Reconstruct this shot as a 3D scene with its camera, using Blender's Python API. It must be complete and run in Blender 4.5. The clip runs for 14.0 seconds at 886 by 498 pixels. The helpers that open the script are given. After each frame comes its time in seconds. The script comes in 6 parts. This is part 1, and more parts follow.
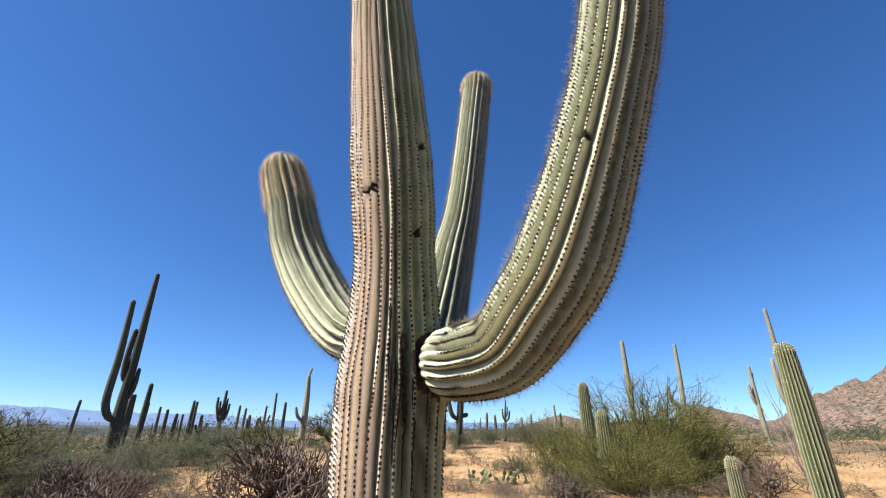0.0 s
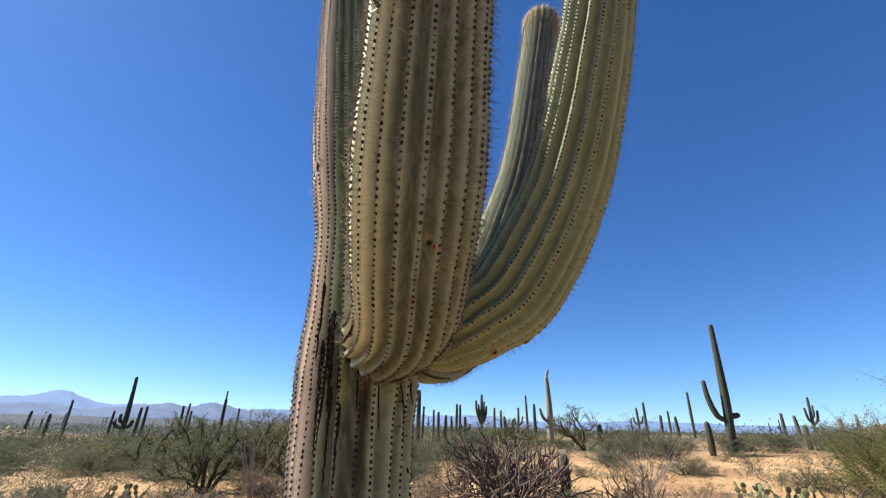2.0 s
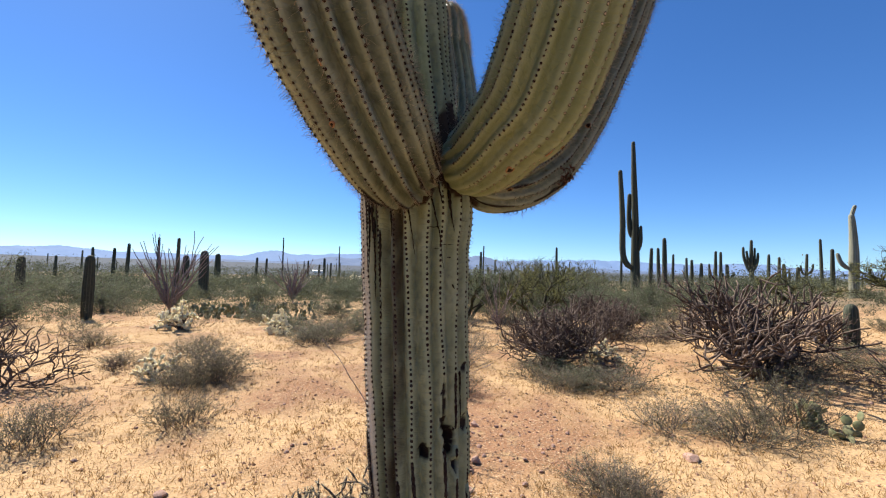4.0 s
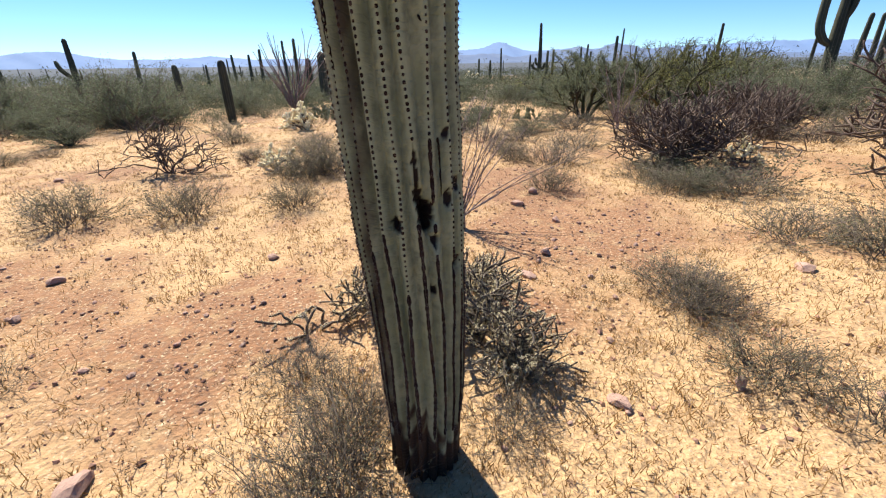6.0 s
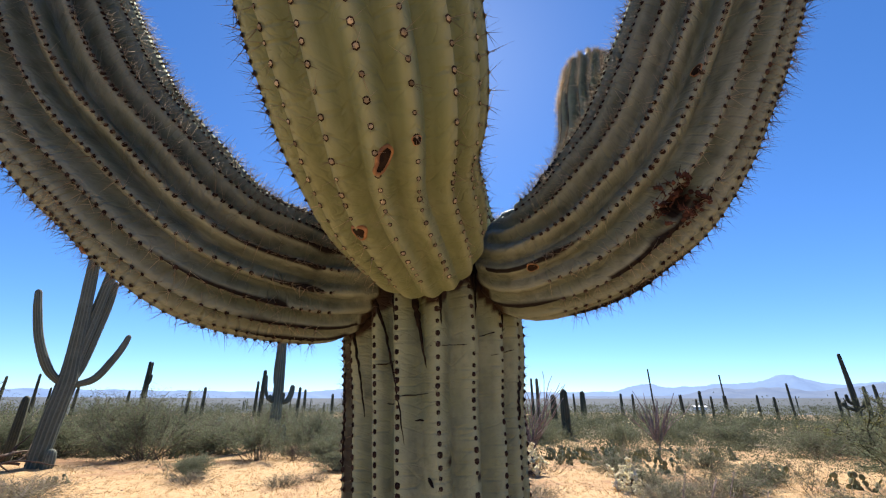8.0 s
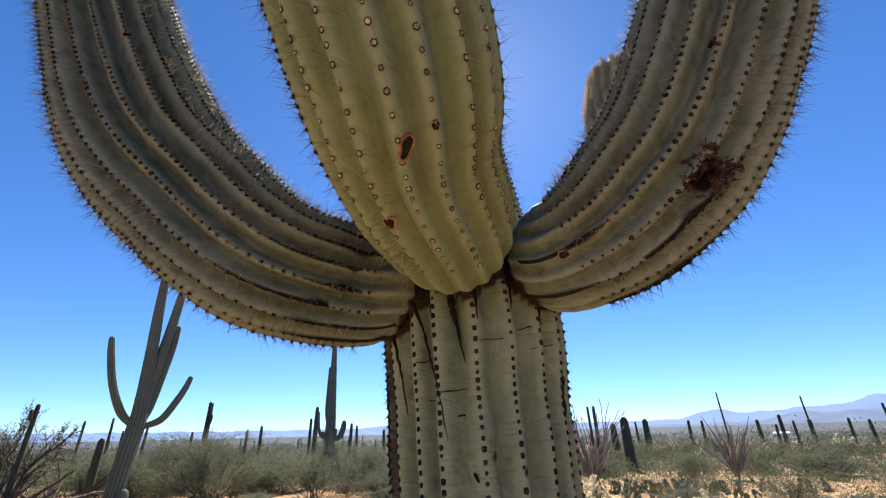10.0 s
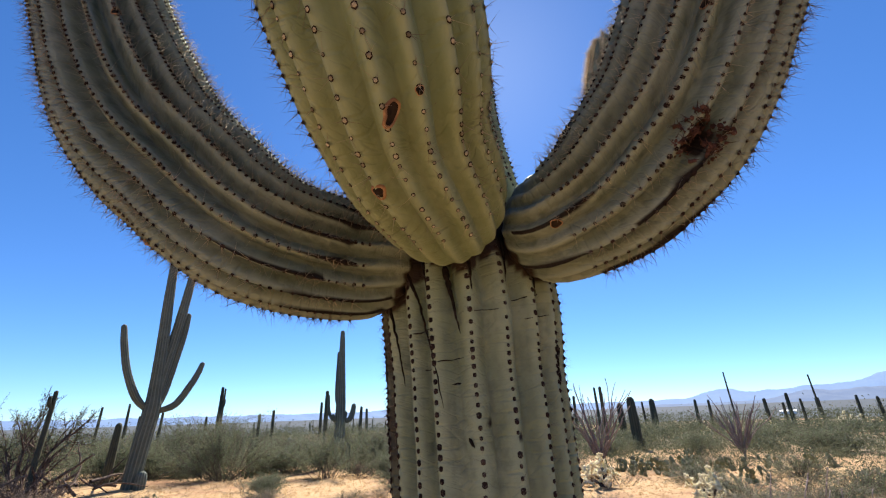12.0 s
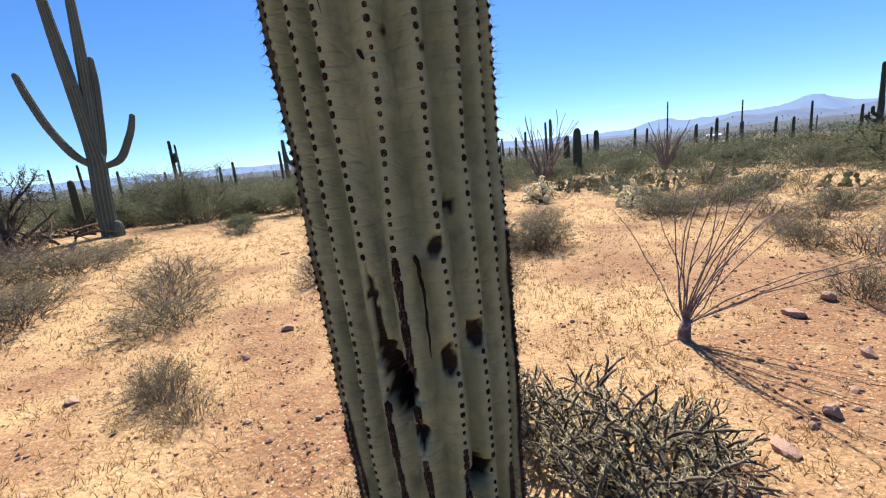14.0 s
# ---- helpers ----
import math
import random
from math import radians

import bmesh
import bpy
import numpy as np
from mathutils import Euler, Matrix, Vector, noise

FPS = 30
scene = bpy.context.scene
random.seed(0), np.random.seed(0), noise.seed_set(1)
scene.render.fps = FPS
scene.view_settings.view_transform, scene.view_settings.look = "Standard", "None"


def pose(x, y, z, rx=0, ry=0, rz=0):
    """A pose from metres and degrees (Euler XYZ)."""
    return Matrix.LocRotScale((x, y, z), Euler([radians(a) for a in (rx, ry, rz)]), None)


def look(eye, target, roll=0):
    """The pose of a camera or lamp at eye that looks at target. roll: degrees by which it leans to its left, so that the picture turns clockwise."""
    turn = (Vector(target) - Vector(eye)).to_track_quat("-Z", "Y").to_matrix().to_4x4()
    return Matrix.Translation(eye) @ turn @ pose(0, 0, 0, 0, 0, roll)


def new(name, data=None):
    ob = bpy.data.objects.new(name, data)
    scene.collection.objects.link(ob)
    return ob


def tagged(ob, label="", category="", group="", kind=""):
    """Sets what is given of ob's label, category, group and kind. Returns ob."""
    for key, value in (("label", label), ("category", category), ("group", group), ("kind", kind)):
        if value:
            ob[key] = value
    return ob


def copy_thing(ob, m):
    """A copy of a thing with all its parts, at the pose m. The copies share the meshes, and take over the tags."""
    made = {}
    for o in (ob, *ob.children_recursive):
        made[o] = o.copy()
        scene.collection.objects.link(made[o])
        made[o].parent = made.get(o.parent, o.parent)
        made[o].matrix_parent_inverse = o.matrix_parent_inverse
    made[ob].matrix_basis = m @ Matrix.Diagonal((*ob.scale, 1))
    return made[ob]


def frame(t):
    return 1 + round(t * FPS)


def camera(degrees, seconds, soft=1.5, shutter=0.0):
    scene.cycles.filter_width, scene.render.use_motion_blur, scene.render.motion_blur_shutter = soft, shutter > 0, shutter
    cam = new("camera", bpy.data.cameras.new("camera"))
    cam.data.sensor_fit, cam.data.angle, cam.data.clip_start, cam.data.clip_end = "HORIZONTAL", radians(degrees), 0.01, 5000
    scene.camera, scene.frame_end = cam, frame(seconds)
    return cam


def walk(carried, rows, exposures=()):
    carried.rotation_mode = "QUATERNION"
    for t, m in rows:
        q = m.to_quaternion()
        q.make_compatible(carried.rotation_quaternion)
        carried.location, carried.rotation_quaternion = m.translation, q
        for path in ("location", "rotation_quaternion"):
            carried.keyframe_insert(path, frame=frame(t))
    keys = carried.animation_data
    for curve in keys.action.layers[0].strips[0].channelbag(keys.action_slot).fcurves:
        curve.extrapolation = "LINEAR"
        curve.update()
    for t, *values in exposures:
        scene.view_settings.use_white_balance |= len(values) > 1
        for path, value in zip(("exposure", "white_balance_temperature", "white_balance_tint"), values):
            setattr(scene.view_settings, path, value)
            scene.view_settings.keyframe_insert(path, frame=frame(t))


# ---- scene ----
cam = camera(93.94, 14.0, soft=1.2)
PATH = [
    (0, (-0.025, 0.009, 1.587), (-0.102, 1.836, 2.396), 0.50),
    (0.5, (0.076, 0.143, 1.554), (-0.108, 1.958, 2.374), 0.67),
    (1, (0.218, 0.305, 1.569), (-0.207, 2.078, 2.392), 0.64),
    (1.5, (0.466, 0.408, 1.549), (-0.287, 2.069, 2.370), 0.85),
    (2, (0.689, 0.504, 1.567), (-0.366, 2.004, 2.366), 1.48),
    (2.5, (0.750, 0.664, 1.566), (-0.549, 1.990, 2.311), 1.93),
    (3, (0.808, 0.775, 1.581), (-0.716, 1.907, 2.209), 2.42),
    (3.5, (0.982, 0.885, 1.543), (-0.734, 1.827, 1.949), 2.23),
    (4, (1.021, 0.970, 1.508), (-0.816, 1.753, 1.613), 1.64),
    (4.2, (1.022, 0.996, 1.480), (-0.840, 1.726, 1.474), 1.42),
    (5, (1.010, 1.170, 1.430), (-0.877, 1.694, 1.023), 0.57),
    (5.7, (0.955, 1.330, 1.380), (-0.881, 1.656, 0.657), -0.34),
    (6.1, (0.895, 1.430, 1.365), (-0.918, 1.613, 0.540), -0.92),
    (6.3, (0.869, 1.483, 1.369), (-0.967, 1.564, 0.580), -1.11),
    (6.5, (0.842, 1.548, 1.419), (-1.093, 1.421, 0.929), -1.05),
    (7, (0.743, 1.739, 1.501), (-1.194, 1.241, 1.549), -0.30),
    (7.5, (0.641, 1.788, 1.562), (-1.184, 1.124, 2.039), -0.19),
    (8, (0.526, 1.779, 1.575), (-1.187, 1.014, 2.267), 0.06),
    (8.5, (0.525, 1.793, 1.543), (-1.104, 0.940, 2.330), -0.37),
    (8.7, (0.518, 1.782, 1.533), (-1.093, 0.912, 2.337), -0.43),
    (10.8, (0.514, 1.804, 1.504), (-1.050, 0.871, 2.330), -1.96),
    (11, (0.503, 1.807, 1.496), (-1.058, 0.868, 2.321), -2.02),
    (11.5, (0.495, 1.798, 1.495), (-1.076, 0.852, 2.293), -2.17),
    (12, (0.502, 1.804, 1.498), (-1.084, 0.850, 2.256), -2.11),
    (12.5, (0.512, 1.816, 1.498), (-1.101, 0.847, 2.173), -1.98),
    (13, (0.509, 1.821, 1.493), (-1.141, 0.831, 2.038), -1.88),
    (13.5, (0.499, 1.827, 1.451), (-1.211, 0.809, 1.646), -3.00),
    (14, (0.347, 1.799, 1.333), (-1.385, 0.897, 0.902), -5.50),
]
EXPOSURES = [(0.0, 0.75), (2.0, 0.75), (3.0, 0.72), (4.2, 0.74), (6.3, 0.86), (7.0, 0.75), (7.5, 0.86), (8.7, 0.94), (12.5, 0.92), (13.2, 0.97), (14.0, 0.80)]
walk(cam, [(t, look(eye, target, roll)) for t, eye, target, roll in PATH], EXPOSURES)

# ---- light ----
SUN = Vector((-0.638, -0.258, 0.725)).normalized()
world = bpy.data.worlds.new("world")
scene.world = world
world.use_nodes = True
wn, wl = world.node_tree.nodes, world.node_tree.links
sky = wn.new("ShaderNodeTexSky")
sky.sky_type, sky.sun_disc = "NISHITA", False
sky.sun_elevation, sky.sun_rotation = math.asin(SUN.z), math.atan2(SUN.x, SUN.y)
sky.altitude, sky.air_density, sky.dust_density, sky.ozone_density = 1200.0, 0.80, 0.24, 3.0
deep = wn.new("ShaderNodeHueSaturation")
deep.inputs["Saturation"].default_value, deep.inputs["Hue"].default_value = 1.25, 0.503
even = wn.new("ShaderNodeGamma")
even.inputs["Gamma"].default_value = 0.86
wl.new(sky.outputs["Color"], even.inputs["Color"])
wl.new(even.outputs["Color"], deep.inputs["Color"])
tint = wn.new("ShaderNodeMix")
tint.data_type, tint.blend_type = "RGBA", "MULTIPLY"
tint.inputs["Factor"].default_value, tint.inputs[7].default_value = 1.0, (0.76, 0.955, 1.165, 1)
wl.new(deep.outputs["Color"], tint.inputs[6])
wl.new(tint.outputs[2], wn["Background"].inputs["Color"])
wn["Background"].inputs["Strength"].default_value = 0.113
sun = new("sun", bpy.data.lights.new("sun", "SUN"))
sun.data.energy, sun.data.angle, sun.data.color = 6.6, radians(0.53), (1.0, 0.93, 0.83)
sun.matrix_world = look(SUN * 50, (0, 0, 0))


# ---- materials ----
def material(name, base, rough=0.85, second=None, scale=6.0, span=(0.4, 0.65), third=None, fine=60.0, bump=0.3, bump_scale=40.0, distance=0.01,
             island=0.0, each=0.0, world_space=False, layers=(), after=(), thin=0.0, haze=None, wrinkled=False):
    """A rough surface: two colours in large patches, a third in fine grain, relief, and layers (attribute, colour,
    ramp) of wear and painted light.
    """
    m = bpy.data.materials.new(name)
    m.use_nodes = True
    nt = m.node_tree
    N, L = nt.nodes, nt.links
    bsdf = N["Principled BSDF"]
    bsdf.inputs["Roughness"].default_value = rough
    bsdf.inputs["Specular IOR Level"].default_value = 0.14
    if world_space:
        where = N.new("ShaderNodeNewGeometry").outputs["Position"]
    else:
        where = N.new("ShaderNodeTexCoord").outputs["Object"]

    def grain(size, detail=4.0):
        n = N.new("ShaderNodeTexNoise")
        n.inputs["Scale"].default_value, n.inputs["Detail"].default_value = size, detail
        L.new(where, n.inputs["Vector"])
        return n.outputs["Fac"]

    def ramp(fac, lo, hi):
        r = N.new("ShaderNodeMapRange")
        r.inputs["From Min"].default_value, r.inputs["From Max"].default_value = lo, hi
        L.new(fac, r.inputs["Value"])
        return r.outputs["Result"]

    def mix(fac, a, b):
        x = N.new("ShaderNodeMix")
        x.data_type = "RGBA"
        L.new(fac, x.inputs["Factor"])
        for sock, v in ((x.inputs[6], a), (x.inputs[7], b)):
            if isinstance(v, tuple):
                sock.default_value = (*v, 1)
            else:
                L.new(v, sock)
        return x.outputs[2]

    colour = base
    if second:
        colour = mix(ramp(grain(scale), *span), colour, second)
    if third:
        colour = mix(ramp(grain(fine, 6.0), 0.45, 0.72), colour, third)
    for attribute, tone, lo, hi in layers:
        a = N.new("ShaderNodeAttribute")
        a.attribute_name = attribute
        colour = mix(ramp(a.outputs["Fac"], lo, hi), colour, tone)
    for size, tone, lo, hi in after:
        colour = mix(ramp(grain(size, 5.0), lo, hi), colour, tone)
    if island or each:
        source = N.new("ShaderNodeNewGeometry").outputs["Random Per Island"] if island else N.new("ShaderNodeObjectInfo").outputs["Random"]
        hsv = N.new("ShaderNodeHueSaturation")
        amount = island or each
        r = N.new("ShaderNodeMapRange")
        r.inputs["To Min"].default_value, r.inputs["To Max"].default_value = 1 - amount, 1 + amount
        L.new(source, r.inputs["Value"])
        L.new(r.outputs["Result"], hsv.inputs["Value"])
        if isinstance(colour, tuple):
            hsv.inputs["Color"].default_value = (*colour, 1)
        else:
            L.new(colour, hsv.inputs["Color"])
        colour = hsv.outputs["Color"]
    if isinstance(colour, tuple):
        bsdf.inputs["Base Color"].default_value = (*colour, 1)
    else:
        L.new(colour, bsdf.inputs["Base Color"])
    if bump:
        b = N.new("ShaderNodeBump")
        b.inputs["Strength"].default_value, b.inputs["Distance"].default_value = bump, distance
        height = grain(bump_scale, 6.0)
        if wrinkled:
            both = N.new("ShaderNodeCombineXYZ")
            for sock, key in (("X", "around"), ("Y", "along")):
                a = N.new("ShaderNodeAttribute")
                a.attribute_name = key
                L.new(a.outputs["Fac"], both.inputs[sock])
            for size, weight in ((0.55, 0.45), (1.5, 0.22)):
                n = N.new("ShaderNodeTexNoise")
                n.inputs["Scale"].default_value, n.inputs["Detail"].default_value = size, 2.0
                L.new(both.outputs[0], n.inputs["Vector"])
                away = N.new("ShaderNodeMath")
                away.operation = "SUBTRACT"
                away.inputs[1].default_value = 0.5
                L.new(n.outputs["Fac"], away.inputs[0])
                fold = N.new("ShaderNodeMath")
                fold.operation = "ABSOLUTE"
                L.new(away.outputs[0], fold.inputs[0])
                add = N.new("ShaderNodeMath")
                add.operation = "MULTIPLY_ADD"
                L.new(ramp(fold.outputs[0], 0.0, 0.035), add.inputs[0])
                add.inputs[1].default_value = weight
                L.new(height, add.inputs[2])
                height = add.outputs[0]
            a = N.new("ShaderNodeAttribute")
            a.attribute_name = "notch"
            turn, wave, mask, cut = (N.new("ShaderNodeMath") for _ in range(4))
            turn.operation, wave.operation, mask.operation, cut.operation = "MULTIPLY", "COSINE", "MULTIPLY", "MULTIPLY_ADD"
            L.new(a.outputs["Fac"], turn.inputs[0])
            turn.inputs[1].default_value = 2 * math.pi
            L.new(turn.outputs[0], wave.inputs[0])
            L.new(ramp(wave.outputs[0], 0.55, 1.0), mask.inputs[0])
            L.new(ramp(grain(24.0, 2.0), 0.38, 0.62), mask.inputs[1])
            L.new(mask.outputs[0], cut.inputs[0])
            cut.inputs[1].default_value = -0.6
            L.new(height, cut.inputs[2])
            height = cut.outputs[0]
        L.new(height, b.inputs["Height"])
        L.new(b.outputs["Normal"], bsdf.inputs["Normal"])
    if thin:
        glow, both = N.new("ShaderNodeBsdfTranslucent"), N.new("ShaderNodeMixShader")
        both.inputs[0].default_value = thin
        if isinstance(colour, tuple):
            glow.inputs["Color"].default_value = (*colour, 1)
        else:
            L.new(colour, glow.inputs["Color"])
        L.new(bsdf.outputs[0], both.inputs[1])
        L.new(glow.outputs[0], both.inputs[2])
        L.new(both.outputs[0], N["Material Output"].inputs["Surface"])
    # Distance haze, painted as an even glow of the surface.
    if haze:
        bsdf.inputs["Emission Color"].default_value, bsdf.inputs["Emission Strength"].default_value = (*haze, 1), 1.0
    return m


SCAR = (0.024, 0.016, 0.012)
# The cream tone holds weathered crests and the painted light of the sunward side.
M_SKIN = material("cactus_skin", (0.190, 0.216, 0.126), 0.6, (0.266, 0.286, 0.180), 8.0, (0.40, 0.62), (0.142, 0.158, 0.102), 34.0, 0.55, 70.0, 0.0035, wrinkled=True,
                  layers=(("crest", (0.294, 0.324, 0.200), 0.5, 1.0), ("lit_bleach", (0.840, 0.725, 0.580), 0.0, 0.85), ("cork_shade", (0.045, 0.029, 0.020), 0.3, 0.9), ("band", (0.014, 0.010, 0.009), 0.2, 0.55), ("char", (0.022, 0.016, 0.012), 0.1, 0.9), ("rim", (0.42, 0.30, 0.19), 0.2, 0.9), ("scar", (0.015, 0.010, 0.008), 0.2, 0.8)))
M_ARM_SKIN = material("green_cactus_skin", (0.154, 0.180, 0.132), 0.6, (0.216, 0.236, 0.184), 8.0, (0.40, 0.62), (0.102, 0.116, 0.084), 38.0, 0.55, 70.0, 0.0035, wrinkled=True,
                      layers=(("crest", (0.258, 0.286, 0.226), 0.5, 1.0), ("lit_bleach", (0.720, 0.740, 0.500), 0.0, 0.9), ("cork_shade", (0.045, 0.029, 0.020), 0.3, 0.9), ("band", (0.014, 0.010, 0.009), 0.2, 0.55), ("rim", (0.42, 0.30, 0.19), 0.2, 0.9), ("scar", (0.015, 0.010, 0.008), 0.2, 0.8)))
M_OLIVE_SKIN = material("olive_cactus_skin", (0.172, 0.206, 0.108), 0.6, (0.228, 0.250, 0.146), 5.0, (0.35, 0.7), (0.166, 0.192, 0.094), 38.0, 0.55, 70.0, 0.0035, wrinkled=True,
                        layers=(("crest", (0.268, 0.296, 0.182), 0.5, 1.0), ("cork_shade", (0.045, 0.026, 0.016), 0.3, 0.9), ("band", (0.014, 0.010, 0.009), 0.2, 0.55), ("scar", SCAR, 0.2, 0.8)))
# Shade of backlit trunks is in this colour, darker than the skin itself.
M_FAR_SHADED_SKIN = material("shaded_distant_skin", (0.038, 0.043, 0.029), 0.7, (0.058, 0.062, 0.042), 2.0, (0.35, 0.7), (0.067, 0.071, 0.043), 20.0, 0.4, 30.0, 0.02,
                      each=0.2, layers=(("crest", (0.098, 0.096, 0.070), 0.6, 1.0),))
M_GREY_SKIN = material("grey_cactus_skin", (0.090, 0.106, 0.080), 0.75, (0.132, 0.148, 0.116), 2.0, (0.35, 0.7), (0.076, 0.080, 0.062), 20.0, 0.4, 30.0, 0.02, each=0.15, layers=(("crest", (0.180, 0.190, 0.150), 0.55, 1.0),))
# Paler copy of the far skin, with the sunlight of front-lit trunks in it.
M_LIT_SKIN = material("lit_cactus_skin", (0.165, 0.168, 0.120), 0.75, (0.225, 0.220, 0.165), 2.0, (0.35, 0.7), (0.130, 0.126, 0.092), 20.0, 0.4, 30.0, 0.02, each=0.15, layers=(("crest", (0.300, 0.285, 0.225), 0.55, 1.0),))
M_YOUNG_SKIN = material("young_cactus_skin", (0.062, 0.080, 0.038), 0.7, (0.090, 0.108, 0.054), 4.0, (0.35, 0.7), (0.085, 0.095, 0.05), 30.0, 0.4, 40.0, 0.01,
                        layers=(("crest", (0.300, 0.300, 0.190), 0.62, 1.0),))
M_CRACK = material("split_bark", (0.012, 0.008, 0.006), 0.95, (0.040, 0.025, 0.017), 90.0, (0.5, 0.7), bump=0.8, bump_scale=220.0, distance=0.003)
# Painted dark of a hole's inside, for discs that lie on the skin.
M_HOLE_SHADE = material("hole_shade", (0.012, 0.008, 0.006), 0.95, (0.03, 0.018, 0.012), 60.0, (0.4, 0.6), bump=0.6, bump_scale=200.0, distance=0.004)
M_CALLUS = material("callus", (0.40, 0.22, 0.11), 0.8, (0.22, 0.11, 0.06), 70.0, (0.4, 0.6), bump=0.5, bump_scale=150.0, distance=0.003)
M_TORN = material("torn_tissue", (0.050, 0.022, 0.016), 0.9, (0.11, 0.05, 0.035), 50.0, (0.4, 0.65), island=0.4, bump=0)
M_GOLD = material("golden_spine", (0.88, 0.79, 0.62), 0.6, (0.74, 0.62, 0.45), 20.0, (0.4, 0.6), island=0.25, bump=0, thin=0.7)
M_AREOLE = material("areole", (0.020, 0.011, 0.009), 0.95, (0.055, 0.036, 0.028), 9.0, (0.45, 0.7), island=0.4, bump=0)
M_AREOLE_PALE = material("areole_pale", (0.46, 0.38, 0.27), 0.95, (0.17, 0.13, 0.085), 30.0, (0.42, 0.62), island=0.4, bump=0)
M_SPINE = material("spine", (0.440, 0.380, 0.290), 0.6, (0.160, 0.122, 0.092), 14.0, (0.4, 0.65), island=0.3, bump=0, thin=0.55)
M_SPINE_DARK = material("spine_dark", (0.128, 0.104, 0.080), 0.6, (0.240, 0.208, 0.160), 14.0, (0.5, 0.7), island=0.3, bump=0)
M_GROUND = material("desert_soil", (0.266, 0.140, 0.071), 0.95, (0.228, 0.117, 0.060), 1.3, (0.42, 0.62), (0.185, 0.108, 0.064), 30.0, 1.0, 32.0, 0.022, world_space=True,
                    layers=(("scrubby", (0.110, 0.094, 0.062), 0.35, 0.85), ("grassy", (0.440, 0.290, 0.146), 0.15, 0.75)), after=((5.0, (0.330, 0.215, 0.110), 0.54, 0.70), (16.0, (0.230, 0.140, 0.080), 0.60, 0.68), (60.0, (0.510, 0.375, 0.230), 0.56, 0.72), (95.0, (0.215, 0.135, 0.090), 0.62, 0.72)))
M_STONE = material("desert_stone", (0.330, 0.205, 0.150), 0.9, (0.230, 0.140, 0.108), 12.0, (0.4, 0.65), (0.244, 0.191, 0.151), 50.0, 0.5, 60.0, 0.004, island=0.3)
M_CLOD = material("soil_clod", (0.330, 0.185, 0.118), 0.95, (0.200, 0.118, 0.082), 8.0, (0.4, 0.62), island=0.4, bump=0, world_space=True)
M_GRASS = material("dry_grass", (0.340, 0.210, 0.080), 0.9, (0.264, 0.156, 0.060), 1.2, (0.4, 0.65), island=0.3, bump=0, world_space=True, thin=0.25)
M_TWIG = material("grey_twig", (0.092, 0.074, 0.058), 0.9, (0.160, 0.132, 0.102), 16.0, (0.4, 0.65), bump=0, each=0.25)
M_DEAD = material("dead_cholla_wood", (0.092, 0.064, 0.050), 0.92, (0.175, 0.134, 0.104), 11.0, (0.42, 0.62), (0.043, 0.029, 0.023), 60.0, 0.5, 60.0, 0.006, each=0.2)
M_LEAF_GREEN = material("creosote_leaf", (0.104, 0.120, 0.068), 0.7, (0.148, 0.162, 0.096), 3.0, (0.4, 0.6), island=0.4, bump=0, thin=0.45)
M_LEAF_YELLOW = material("palo_verde_leaf", (0.225, 0.220, 0.066), 0.7, (0.130, 0.132, 0.042), 5.0, (0.4, 0.6), island=0.45, bump=0, thin=0.35)
M_LEAF_GREY = material("bursage_leaf", (0.190, 0.168, 0.100), 0.8, (0.125, 0.116, 0.068), 8.0, (0.4, 0.6), island=0.4, bump=0, thin=0.4)
M_BARK_GREEN = material("palo_verde_bark", (0.070, 0.067, 0.026), 0.8, (0.043, 0.035, 0.023), 8.0, (0.4, 0.6), bump=0.3)
M_PAD = material("prickly_pear_pad", (0.125, 0.140, 0.070), 0.65, (0.200, 0.190, 0.105), 10.0, (0.4, 0.65), island=0.3, bump=0.2)
M_CHOLLA = material("cholla_joint", (0.135, 0.106, 0.080), 0.85, (0.052, 0.042, 0.034), 30.0, (0.4, 0.6), bump=0.6, bump_scale=90.0, distance=0.006)
M_BEAR = material("teddy_bear_joint", (0.84, 0.78, 0.60), 0.8, (0.72, 0.65, 0.46), 20.0, (0.4, 0.6), bump=0.8, bump_scale=120.0, distance=0.008, thin=0.15)
M_BEAR_SPINE = material("teddy_bear_spine", (0.93, 0.87, 0.66), 0.6, island=0.12, bump=0, thin=0.6)
M_STRAW = material("cholla_straw_spine", (0.76, 0.69, 0.48), 0.7, island=0.2, bump=0, thin=0.5)
M_OCOTILLO = material("ocotillo_cane", (0.150, 0.112, 0.102), 0.85, (0.290, 0.228, 0.210), 30.0, (0.45, 0.6), bump=0.5, bump_scale=80.0)
M_SCRUB = material("scrub_leaf", (0.080, 0.092, 0.054), 0.8, (0.106, 0.114, 0.068), 0.08, (0.35, 0.65), island=0.35, bump=0, world_space=True, layers=(("tone", (0.155, 0.158, 0.094), 0.45, 1.0),), thin=0.3)
# Blue base and faint glow paint the haze of distance onto the far land.
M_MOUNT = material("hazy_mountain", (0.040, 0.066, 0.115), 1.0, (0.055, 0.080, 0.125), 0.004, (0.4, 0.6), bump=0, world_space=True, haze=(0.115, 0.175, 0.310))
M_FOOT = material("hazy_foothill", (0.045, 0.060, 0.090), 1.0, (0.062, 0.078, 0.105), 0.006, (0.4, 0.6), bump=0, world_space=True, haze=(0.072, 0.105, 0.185))
